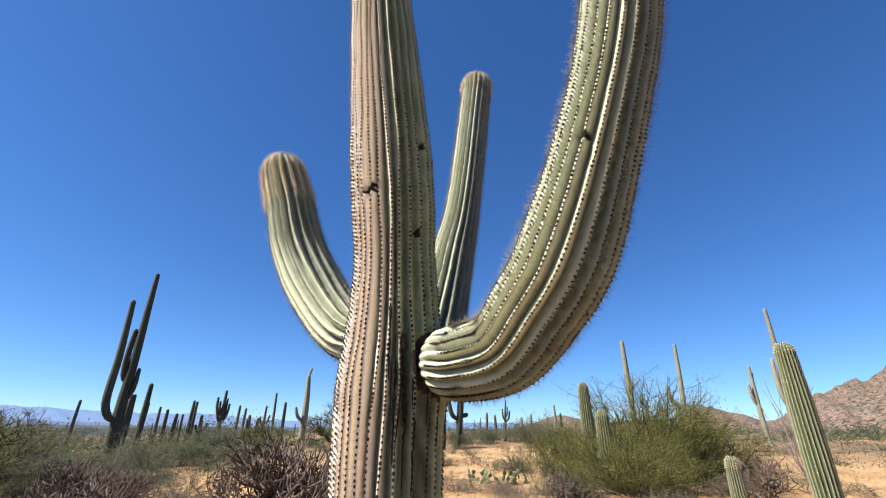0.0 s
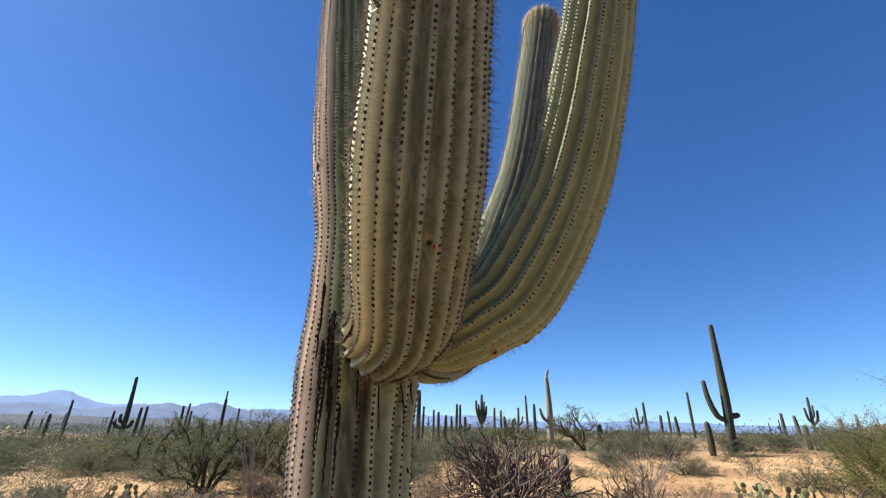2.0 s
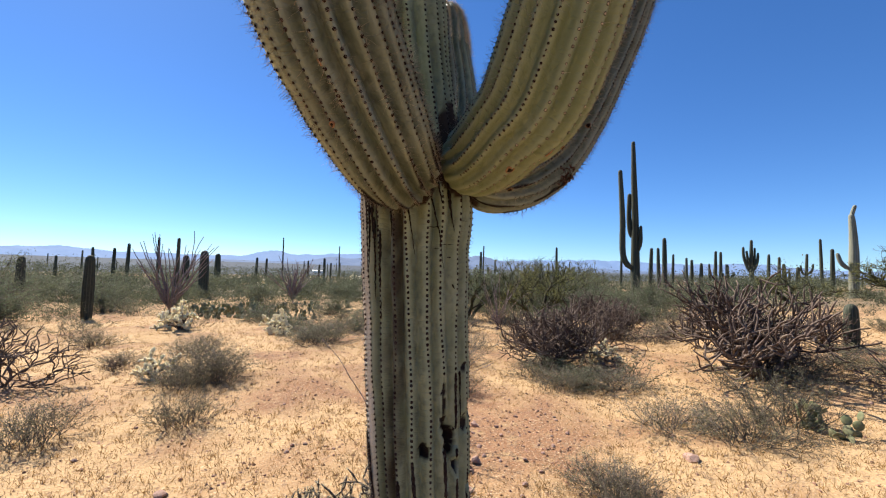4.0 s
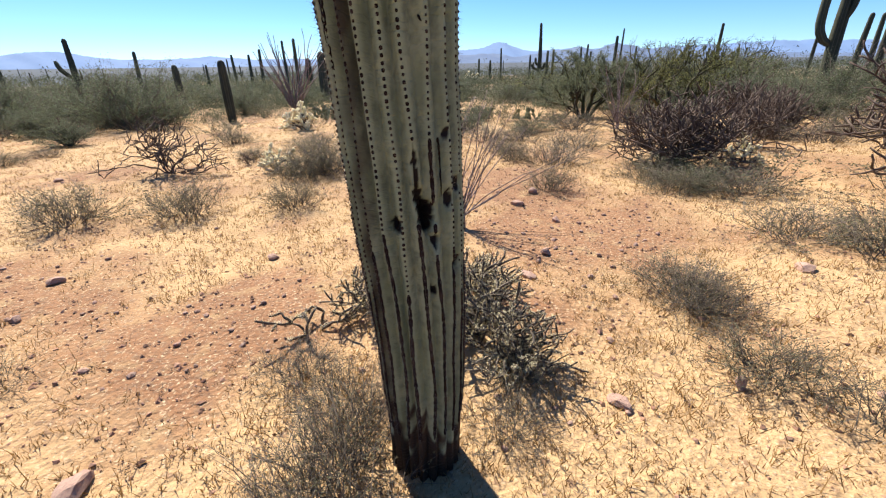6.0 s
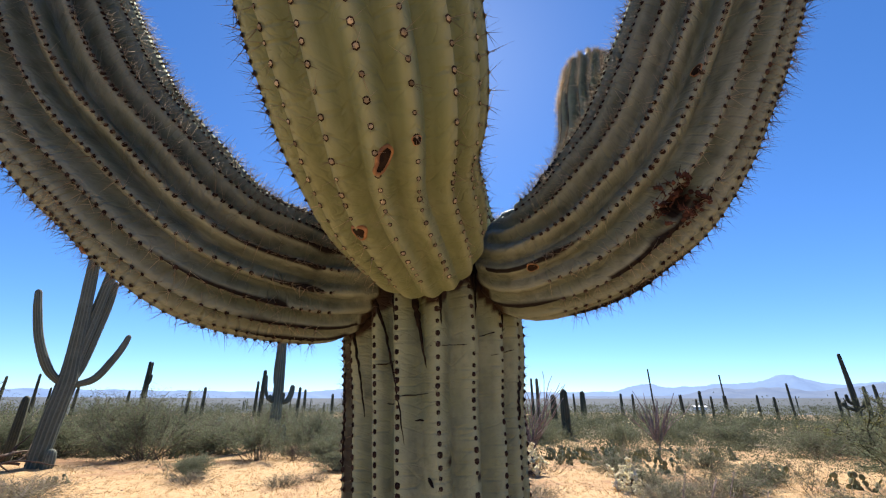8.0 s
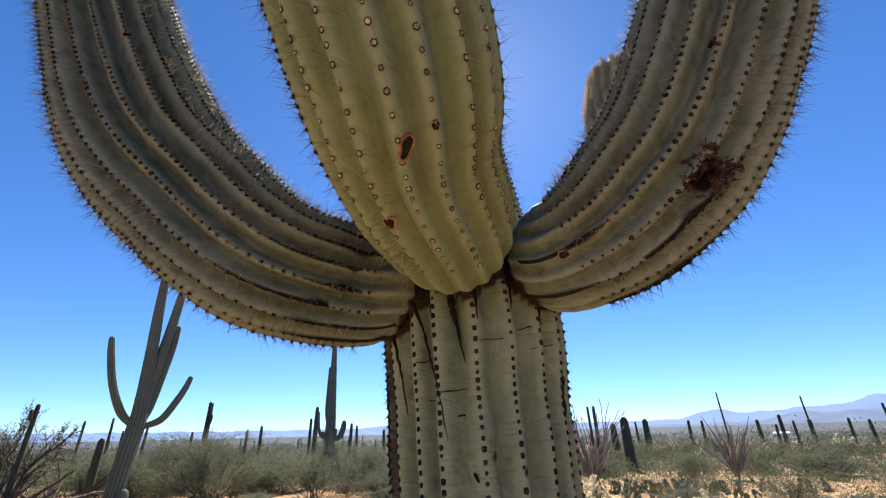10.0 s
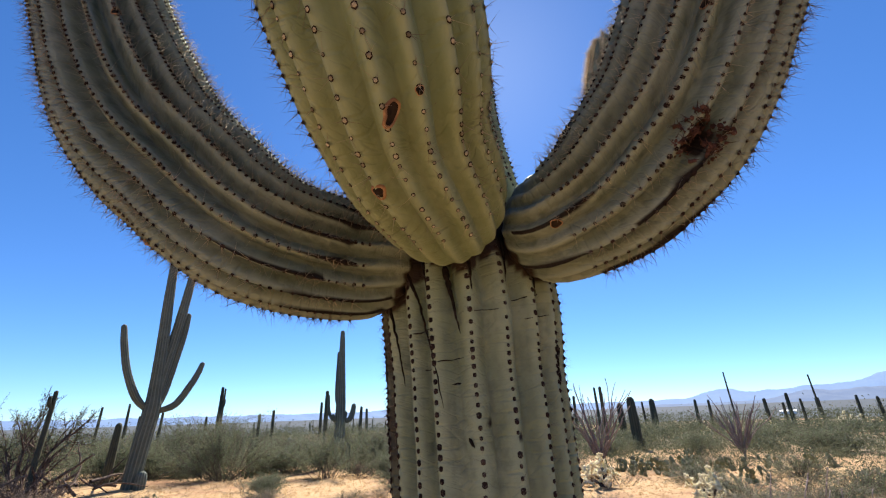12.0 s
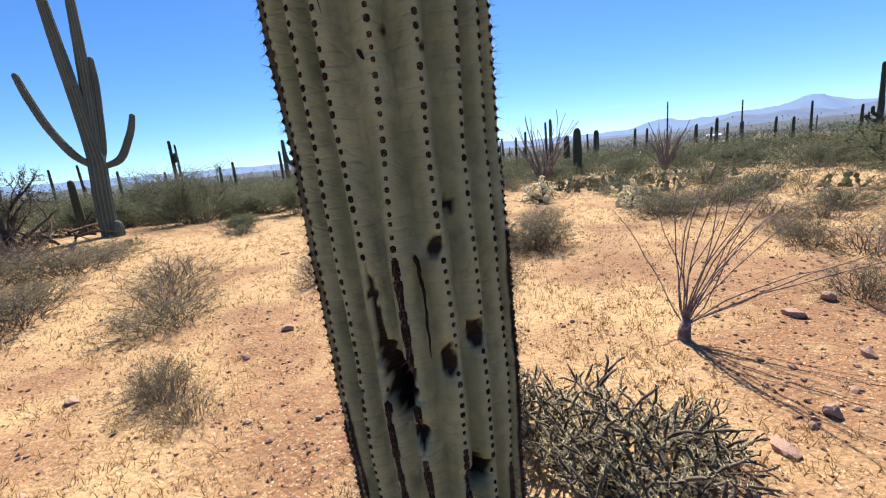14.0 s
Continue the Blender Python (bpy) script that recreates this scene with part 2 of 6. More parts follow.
M_HILL = material("rocky_hill", (0.250, 0.166, 0.132), 0.95, (0.170, 0.122, 0.092), 0.10, (0.42, 0.62), (0.310, 0.222, 0.180), 0.7, 1.0, 0.45, 1.6, world_space=True,
                  after=((0.55, (0.052, 0.055, 0.034), 0.50, 0.57), (1.3, (0.055, 0.050, 0.034), 0.56, 0.62)))
# The plain carries painted haze too, as a weak lavender glow.
M_PLAIN = material("hazy_plain", (0.046, 0.050, 0.046), 1.0, (0.036, 0.042, 0.036), 0.006, (0.4, 0.6), bump=0, world_space=True, haze=(0.046, 0.052, 0.078))
M_WHITE = material("white_metal_roof", (0.80, 0.80, 0.78), 0.5, bump=0)


# ---- mesh tools ----
class Geo:
    """Collects vertices and faces of one mesh."""

    def __init__(self):
        self.v, self.f, self.n = [], [], 0

    def add(self, verts, faces):
        self.v.append(np.asarray(verts, float).reshape(-1, 3))
        self.f.extend((np.asarray(faces) + self.n).tolist())
        self.n += len(self.v[-1])

    def mesh(self, name, smooth=True):
        me = bpy.data.meshes.new(name)
        me.from_pydata(np.concatenate(self.v).tolist() if self.v else [], [], self.f)
        if smooth:
            me.shade_smooth()
        me.update()
        return me


def thing(name, label, category, group="", place=None, kind=""):
    ob = tagged(new(name), label, category, group, kind)
    ob.matrix_world = place or Matrix()
    return ob


def part(name, geo, mat, parent, label="", kind="", smooth=True):
    me = geo.mesh(name, smooth) if isinstance(geo, Geo) else geo
    if not me.materials:
        me.materials.append(mat)
    ob = tagged(new(name, me), label, kind=kind)
    ob.parent = parent
    return ob


def unit(a):
    return a / (np.linalg.norm(a, axis=-1, keepdims=True) + 1e-12)


def tube(geo, pts, radii, sides=5, cap=True):
    """A round bar along points, closed at its end."""
    pts, radii = np.asarray(pts, float), np.asarray(radii, float)
    t = unit(np.gradient(pts, axis=0))
    ref = np.array([0.31, 0.77, 0.55])
    a = unit(np.cross(t, ref))
    b = np.cross(t, a)
    ang = np.arange(sides) * 2 * np.pi / sides
    ring = pts[:, None] + radii[:, None, None] * (np.cos(ang)[None, :, None] * a[:, None] + np.sin(ang)[None, :, None] * b[:, None])
    n, k = len(pts), np.arange(sides)
    i = np.arange(n - 1)[:, None] * sides
    faces = np.stack([i + k, i + (k + 1) % sides, i + sides + (k + 1) % sides, i + sides + k], -1).reshape(-1, 4)
    geo.add(ring, faces)
    if cap:
        geo.f.append((np.arange(sides) + geo.n - sides).tolist())


def stamp(geo, verts, faces, places, mats):
    """Many copies of one small shape: places (n, 3), mats (n, 3, 3) whose columns are its axes."""
    verts, faces, places = np.asarray(verts, float), np.asarray(faces), np.asarray(places, float)
    if not len(places):
        return
    allv = np.einsum("nij,vj->nvi", mats, verts) + places[:, None]
    allf = (faces[None] + (np.arange(len(places)) * len(verts))[:, None, None]).reshape(-1, faces.shape[1])
    geo.add(allv.reshape(-1, 3), allf)


def axes_to(z, rng):
    """Frames (n, 3, 3) with the given z axes and a random turn about them."""
    z = unit(np.asarray(z, float))
    x = unit(np.cross(z, rng.normal(size=z.shape)))
    return np.stack([x, np.cross(z, x), z], -1)


def spline(ctrl, n):
    """A smooth curve through rows of control values."""
    c = np.asarray(ctrl, float)
    q = np.vstack([2 * c[0] - c[1], c, 2 * c[-1] - c[-2]])
    s = np.linspace(0, len(c) - 1 - 1e-9, n)
    i = s.astype(int)
    u = (s - i)[:, None]
    a, b, d, e = q[i], q[i + 1], q[i + 2], q[i + 3]
    return 0.5 * (2 * b + (d - a) * u + (2 * a - 5 * b + 4 * d - e) * u**2 + (3 * b - a - 3 * d + e) * u**3)


def rise(x, y):
    """Height of the ground: level round the cactus, climbing towards the rocky hill."""
    s = 0.6 * x + 0.8 * y - 2
    return 1.9 * (1 - np.exp(-np.maximum(s, 0) * 0.075 / 1.9))


BARE = ((-1.67, 2.88, 0.65), (-2.4, 2.7, 0.6), (-1.15, 2.35, 0.45), (-1.65, -0.77, 0.6), (-2.25, -0.85, 0.5), (-1.73, 0.46, 0.5), (-0.93, 0.21, 0.55), (-0.76, -2.2, 0.5), (-2.2, -1.8, 0.45), (-3.77, 2.74, 0.55),
        (-4.2, 1.2, 0.5), (-4.5, 3.4, 0.5), (-3.0, 0.44, 0.45), (-0.34, -1.2, 0.5), (-3.3, -3.4, 0.6), (-5.6, -2.6, 0.7), (-6.5, 1.2, 0.6))


def patch(x, y):
    """Where grass grows and where gravel lies bare, from 0 (gravel) to 1 (grass)."""
    bare = sum(np.exp(-((x - cx) ** 2 + (y - cy) ** 2) / (r * r)) for cx, cy, r in BARE)
    base = 0.70 - 0.72 * np.minimum(bare, 1) + 0.36 * np.sin(x * 0.83 + 2.1 * np.sin(y * 0.61 + 0.4)) * np.sin(y * 0.93 + 1.7 * np.sin(x * 0.57))
    return base + 0.26 * np.sin(x * 2.3 + 1.9 * np.sin(y * 1.9)) * np.sin(y * 2.9 + 1.5 * np.sin(x * 2.2)) + 0.16 * np.sin(x * 6.1 + 2 * np.sin(y * 4.7)) * np.sin(y * 5.3 + x * 2.9)


# ---- cactus limbs ----
BUMP_V = np.array([(math.cos(k * 1.0472), math.sin(k * 1.0472), -0.15) for k in range(6)] + [(0, 0, 0.8)])
BUMP_F = [(k, (k + 1) % 6, 6) for k in range(6)]
SPINE_V = np.array([(1, 0, 0), (-0.5, 0.87, 0), (-0.5, -0.87, 0), (0, 0, 1)])
SPINE_F = [(0, 1, 3), (1, 2, 3), (2, 0, 3)]


def limb(ctrl, ribs, depth, step, per_rib, seed, warp=0.0, warp_at=0.0, depth_far=None, scars=(), cork_shade=None, sunny=0.0, char=None, bands=0.0, flat=2.1, flat_far=None, wavy=1.0, gap=0.0168):
    """A ribbed cactus column: its mesh, and its crest points (place, outward, along, distance along, rib)."""
    rng = np.random.default_rng(seed)
    fine = spline([(*p, r) for p, r in ctrl], 900)
    way = np.r_[0, np.cumsum(np.linalg.norm(np.diff(fine[:, :3], axis=0), axis=1))]
    total = way[-1]
    s = np.linspace(0, total, max(6, int(total / step)))
    tip = fine[-1, 3] * 1.25
    s = np.r_[s[s < total - tip], total - tip * (1 - np.sin(np.linspace(0, np.pi / 2, max(4, int(tip / step * 1.2)))))]
    c = np.stack([np.interp(s, way, fine[:, k]) for k in range(4)], 1)
    into = np.clip((s - (total - tip)) / tip, 0, 1)
    p, r = c[:, :3], c[:, 3] * np.sqrt(np.maximum(1 - into**2.2, 1e-5))
    t = unit(np.gradient(p, axis=0))
    a = np.zeros_like(p)
    a[0] = unit(np.cross(t[0], np.cross(np.array([0.2, 1.0, 0.1]), t[0])))
    for i in range(1, len(p)):
        a[i] = unit(a[i - 1] - t[i] * (a[i - 1] @ t[i]))
    b = np.cross(t, a)
    m = ribs * per_rib
    k = np.arange(m)
    phi = k / m * 2 * np.pi
    u = ((k % per_rib) / per_rib) * 2 - 1
    waves = sum(np.sin(s[:, None] * f + rng.uniform(0, 6.3, (1, ribs))) * w for f, w in ((3.1, 0.055), (7.7, 0.03), (17.0, 0.014)))
    twist = np.repeat(waves * wavy, per_rib, axis=1) * (1 - np.abs(u)) / ribs * 6.28 * 0.5
    theta = phi + warp * np.sin(phi - warp_at)
    th = theta[None] + twist
    d = depth * np.clip(s / 0.14, 0.25, 1)[:, None] if bands else depth if depth_far is None else depth + (depth_far - depth) * (0.5 - 0.5 * np.cos(theta - warp_at))
    swell = 1 + sum(np.sin(s * f + rng.uniform(0, 6.3)) * w for f, w in ((9.0, 0.008), (23.0, 0.006), (61.0, 0.003)))
    crumple = np.repeat(sum(np.sin(s[:, None] * f + rng.uniform(0, 6.3, (1, ribs))) * w for f, w in ((13.0, 0.05), (31.0, 0.05), (57.0, 0.04))), per_rib, axis=1)
    bow = flat if flat_far is None else flat + (flat_far - flat) * (0.5 - 0.5 * np.cos(theta - warp_at))
    shape = 1 - d * np.abs(u)[None] ** bow * (1 + crumple) * (1 - 0.5 * into[:, None])
    rad = (r * swell)[:, None] * shape
    out = np.cos(th)[..., None] * a[:, None] + np.sin(th)[..., None] * b[:, None]
    v = p[:, None] + rad[..., None] * out
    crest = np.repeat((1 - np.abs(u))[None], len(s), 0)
    scar, rim = np.zeros_like(crest), np.zeros_like(crest)
    for centre, along, across, sink, ring in scars:
        off = v - np.asarray(centre)
        deep = (off * out).sum(-1)
        flat = off - deep[..., None] * out
        up = (flat * t[:, None]).sum(-1)
        side = np.linalg.norm(flat - up[..., None] * t[:, None], axis=-1)
        ragged = 0.16 * np.sin(np.arctan2(up, side) * 5 + along * 900) + 0.10 * np.sin(up * 310 + side * 170)
        q = np.sqrt((up / along) ** 2 + (side / across) ** 2) + ragged
        hit = (np.abs(deep) < 0.09) & (q < 1.9)
        v = v - out * (hit * np.clip(1.25 - q, 0, 0.75) / 0.75 * sink)[..., None]
        scar = np.maximum(scar, hit * np.clip((1.15 - q) * 5, 0, 1))
        rim = np.maximum(rim, hit * ring * np.clip(1 - np.abs(q - 1.25) * 4, 0, 1))
    band = np.zeros_like(crest)
    if bands:
        for q in range(ribs):
            for _ in range(2):
                if rng.uniform() < bands:
                    s0, run = rng.uniform(0.035, 0.06) if _ == 0 else rng.uniform(0.10, 0.18), rng.uniform(0.08, 0.19)
                    inside = np.clip((s - s0) / 0.012, 0, 1) * np.clip((s0 + run - s) / (run * 0.7), 0, 1)
                    edge = 0.66 + 0.07 * np.sin(s * 38 + q) + 0.05 * np.sin(s * 83 + 2 * q)
                    cols = slice(q * per_rib, (q + 1) * per_rib)
                    band[:, cols] = np.maximum(band[:, cols], inside[:, None] ** 0.4 * np.clip((crest[:, cols] - edge[:, None]) * 4, 0, 1))
    # Sunlight painted on: sun-facing skin turns paler, with tan weathered crests.
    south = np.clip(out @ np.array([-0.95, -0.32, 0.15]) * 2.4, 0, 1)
    lit_bleach = sunny * south * np.clip(crest * 2.2 - 0.45 if depth_far else crest * 1.8 - 0.1, 0, 1)
    geo = Geo()
    n = len(s)
    i = np.arange(n - 1)[:, None] * m
    geo.add(v.reshape(-1, 3), np.stack([i + k, i + (k + 1) % m, i + m + (k + 1) % m, i + m + k], -1).reshape(-1, 4))
    geo.f.append((np.arange(m) + (n - 1) * m).tolist())
    me = geo.mesh("limb")
    for key, val in (("crest", crest), ("scar", scar), ("rim", rim), ("lit_bleach", lit_bleach), ("band", band), ("notch", s[:, None] / gap - (np.repeat(np.arange(ribs), per_rib) * 0.37 % 1.0)[None]), ("along", np.repeat(s[:, None] * 34, m, 1) + 0.5 * np.abs(u)[None]), ("around", np.repeat(np.sin(phi)[None] * 7.0 + seed, len(s), 0))) + ((("cork_shade", cork_shade(v)),) if cork_shade else ()) + ((("char", char(v)),) if char else ()):
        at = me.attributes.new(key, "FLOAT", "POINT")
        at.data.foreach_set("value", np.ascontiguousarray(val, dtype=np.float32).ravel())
    top = k[np.abs(u) < 1e-6]
    return me, dict(v=v[:, top], out=out[:, top], t=t, s=s, scar=scar[:, top], total=total)


def areoles(data, spacing, size, seed, spines, length, limit=1e9, squash=1.0, start=0.0, facing=None, tall=1.0):
    """Woolly bumps along the rib crests, and their spines."""
    rng = np.random.default_rng(seed)
    bumps, thorns = Geo(), Geo()
    pl, no, al = [], [], []
    for rib in range(data["v"].shape[1]):
        at = np.arange((math.ceil(start / spacing) + rib * 0.37 % 1.0) * spacing, min(data["total"] - 0.01, limit * (rng.uniform(0.55, 1.08) if limit < 2 else 1.0)), spacing)
        at = at + rng.normal(0, spacing * 0.06, len(at))
        idx = np.clip(np.searchsorted(data["s"], at), 1, len(data["s"]) - 1)
        ok = data["scar"][idx, rib] < 0.3
        idx, at = idx[ok], at[ok]
        f = np.clip((at - data["s"][idx - 1]) / np.maximum(data["s"][idx] - data["s"][idx - 1], 1e-6), 0, 1)[:, None]
        pl.append(data["v"][idx - 1, rib] * (1 - f) + data["v"][idx, rib] * f), no.append(data["out"][idx, rib]), al.append(data["t"][idx])
    pl, no, al = np.concatenate(pl), np.concatenate(no), np.concatenate(al)
    if facing is not None:
        mine = no @ np.asarray(facing) > 0.05
        pl, no, al = pl[mine], no[mine], al[mine]
    sz = size * rng.uniform(0.75, 1.3, len(pl))
    ax = np.stack([al * (squash * sz)[:, None], np.cross(no, al) * sz[:, None], no * (tall * sz)[:, None]], -1)
    stamp(bumps, BUMP_V, BUMP_F, pl, ax)
    rep = np.repeat(np.arange(len(pl)), spines)
    z = unit(no[rep] * 0.75 + rng.normal(0, 0.62, (len(rep), 3)) - al[rep] * 0.12)
    ln = length * rng.uniform(0.35, 1.0, len(rep)) ** 1.2
    fr = axes_to(z, rng) * np.stack([np.full(len(rep), 0.0003 + length * 0.0035)] * 2 + [ln], -1)[:, None, :]
    stamp(thorns, SPINE_V, SPINE_F, pl[rep] + no[rep] * size * 0.3, fr)
    return bumps, thorns


# ---- large ground forms ----
BUMPS = ((0.9, 0.5, 1, 0.022), (-0.6, 1.3, 2, 0.02), (2.2, -1.7, 4, 0.010), (3.1, 2.9, 5, 0.007), (6.3, -4.4, 1, 0.004), (-5.1, 7.7, 3, 0.004))


def level(x, y):
    """Height of the ground with its gentle bumps."""
    far = np.hypot(x, y - 1.4)
    return rise(x, y) * np.clip(1.4 - far / 900, 0, 1) - 0.02 * np.clip(-x - 5, 0, 26) + sum(np.sin(x * fx + y * fy + ph) * w for fx, fy, ph, w in BUMPS) * np.clip(far / 3, 0.15, 1)


def build_ground():
    rng = np.random.default_rng(3)
    radii = np.r_[np.linspace(0.05, 14, 110), np.geomspace(14.3, 4600, 80)]
    seg = 260
    ang = np.arange(seg) / seg * 2 * np.pi
    x, y = radii[:, None] * np.cos(ang), radii[:, None] * np.sin(ang) + 1.4
    rough = rng.normal(0, 0.0025, x.shape) * (radii[:, None] < 14)
    far = np.clip((radii[:, None] - 500) / 2900, 0, 1)
    z = level(x, y) + rough + 22 * far * far * (3 - 2 * far)
    g = Geo()
    i, k = np.arange(len(radii) - 1)[:, None] * seg, np.arange(seg)
    g.add(np.stack([x, y, z], -1), np.stack([i + k, i + (k + 1) % seg, i + seg + (k + 1) % seg, i + seg + k], -1).reshape(-1, 4))
    g.f.append(list(range(seg))[::-1])
    ob = tagged(new("ground", g.mesh("ground")), "sandy tan desert ground with dry grass and red gravel", "ground", kind="structure")
    ob.data.materials.append(M_GROUND)
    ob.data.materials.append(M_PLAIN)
    at = ob.data.attributes.new("grassy", "FLOAT", "POINT")
    wild = np.clip((np.hypot(x, y) - 13) / 14, 0, 1) * (0.75 + 0.35 * np.sin(x * 0.21 + 2 * np.sin(y * 0.13)) * np.sin(y * 0.26 + x * 0.05))
    at.data.foreach_set("value", (np.clip(patch(x, y), 0, 1) * (1 - np.clip(wild, 0, 1))).astype(np.float32).ravel())
    at = ob.data.attributes.new("scrubby", "FLOAT", "POINT")
    at.data.foreach_set("value", np.clip(wild, 0, 1).astype(np.float32).ravel())
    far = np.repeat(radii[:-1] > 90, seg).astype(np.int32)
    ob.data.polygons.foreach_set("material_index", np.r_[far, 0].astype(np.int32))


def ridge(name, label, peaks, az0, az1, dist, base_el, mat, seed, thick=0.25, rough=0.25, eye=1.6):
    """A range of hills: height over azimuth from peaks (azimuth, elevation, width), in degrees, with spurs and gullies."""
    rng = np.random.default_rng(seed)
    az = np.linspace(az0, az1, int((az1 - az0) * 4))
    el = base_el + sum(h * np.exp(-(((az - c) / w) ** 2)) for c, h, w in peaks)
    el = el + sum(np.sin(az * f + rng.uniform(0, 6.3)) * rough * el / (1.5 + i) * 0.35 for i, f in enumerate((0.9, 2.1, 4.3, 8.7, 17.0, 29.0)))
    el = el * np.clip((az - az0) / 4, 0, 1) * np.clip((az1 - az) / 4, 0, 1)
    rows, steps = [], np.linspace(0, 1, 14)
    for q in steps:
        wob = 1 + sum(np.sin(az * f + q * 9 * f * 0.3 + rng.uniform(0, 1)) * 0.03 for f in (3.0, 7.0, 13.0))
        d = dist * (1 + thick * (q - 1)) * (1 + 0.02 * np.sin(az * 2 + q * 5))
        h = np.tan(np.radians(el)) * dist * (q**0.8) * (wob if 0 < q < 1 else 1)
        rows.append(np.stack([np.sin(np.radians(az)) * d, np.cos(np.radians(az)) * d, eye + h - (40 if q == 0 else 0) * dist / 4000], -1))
    rows.append(np.stack([np.sin(np.radians(az)) * dist * 1.15, np.cos(np.radians(az)) * dist * 1.15, np.full(len(az), -30.0 * dist / 4000)], -1))
    g = Geo()
    n, m = len(rows), len(az)
    i, k = np.arange(n - 1)[:, None] * m, np.arange(m - 1)
    g.add(np.concatenate(rows), np.stack([i + k, i + k + 1, i + m + k + 1, i + m + k], -1).reshape(-1, 4))
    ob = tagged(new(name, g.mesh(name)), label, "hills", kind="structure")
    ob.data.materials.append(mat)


build_ground()
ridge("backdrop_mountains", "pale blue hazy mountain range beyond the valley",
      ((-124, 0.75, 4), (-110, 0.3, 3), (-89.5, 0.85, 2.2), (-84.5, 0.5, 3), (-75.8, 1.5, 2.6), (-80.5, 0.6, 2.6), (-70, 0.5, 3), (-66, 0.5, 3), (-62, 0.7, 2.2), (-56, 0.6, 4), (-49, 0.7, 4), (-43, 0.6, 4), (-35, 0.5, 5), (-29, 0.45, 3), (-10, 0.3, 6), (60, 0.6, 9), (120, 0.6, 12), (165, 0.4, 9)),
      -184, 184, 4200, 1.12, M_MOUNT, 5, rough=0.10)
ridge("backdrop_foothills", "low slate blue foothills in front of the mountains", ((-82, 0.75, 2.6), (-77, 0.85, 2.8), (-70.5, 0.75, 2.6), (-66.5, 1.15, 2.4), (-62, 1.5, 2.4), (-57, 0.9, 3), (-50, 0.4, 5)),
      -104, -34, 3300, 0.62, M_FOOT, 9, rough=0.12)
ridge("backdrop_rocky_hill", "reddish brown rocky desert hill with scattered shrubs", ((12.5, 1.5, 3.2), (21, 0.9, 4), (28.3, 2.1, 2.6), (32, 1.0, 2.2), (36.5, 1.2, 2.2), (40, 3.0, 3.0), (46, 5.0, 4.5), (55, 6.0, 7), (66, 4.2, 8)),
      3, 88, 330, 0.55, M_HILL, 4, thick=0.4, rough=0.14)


# ---- the great saguaro ----
JOINTS = np.array([(-0.085, 1.48, 1.85), (-0.40, 1.45, 1.86), (-0.115, 1.525, 1.87), (-0.12, 1.50, 1.95)])


def trunk_char(v):
    """Blackened, rotted bark at the very foot."""
    ragged = 0.07 * np.sin(v[..., 0] * 52 + v[..., 1] * 61) + 0.05 * np.sin(v[..., 0] * 130 - v[..., 1] * 95)
    return np.clip((0.15 + ragged - v[..., 2]) / 0.06, 0, 1)


def trunk_cork_shade(v):
    """Corky bark at the foot and round the roots of the arms, and the painted shade of one side."""
    ragged = 0.10 * np.sin(v[..., 0] * 60 + v[..., 1] * 45) + 0.06 * np.sin(v[..., 2] * 40 + v[..., 0] * 110)
    foot = np.clip((0.34 + ragged - v[..., 2]) / 0.12, 0, 1)
    near = np.min(np.linalg.norm(v[..., None, :] - JOINTS, axis=-1), axis=-1)
    # Cork stain that also carries the shade painted on the trunk's unlit side.
    bearing = np.degrees(np.arctan2(v[..., 1] - 1.43, v[..., 0] + 0.245))
    side = np.clip(1.25 - np.abs(bearing + 50) / 26, 0, 1) * np.clip((1.80 - v[..., 2]) / 0.12, 0, 1) * np.clip(0.62 + 2.2 * ragged, 0.25, 0.85)
    return np.maximum.reduce([foot, side, np.clip((0.080 + 0.4 * ragged - near) / 0.03, 0, 1)])


def joint_cork_shade(ctrl, reach):
    """Dark rim of cork and painted contact shade where a limb meets the column or arm that ctrl describes."""
    fine = spline([(*p, r) for p, r in ctrl], 160)

    def cork_shade(v):
        flat = v.reshape(-1, 3)
        ragged = 0.35 * np.sin(flat[:, 0] * 95 + flat[:, 1] * 70) + 0.25 * np.sin(flat[:, 2] * 130 + flat[:, 1] * 60)
        gap = np.full(len(flat), 9.0)
        for x, y, z, r in fine:
            gap = np.minimum(gap, np.sqrt((flat[:, 0] - x) ** 2 + (flat[:, 1] - y) ** 2 + (flat[:, 2] - z) ** 2) - r)
        return np.clip((reach * (1 + ragged) - gap) / (reach * 0.6), 0, 1).reshape(v.shape[:-1])
    return cork_shade


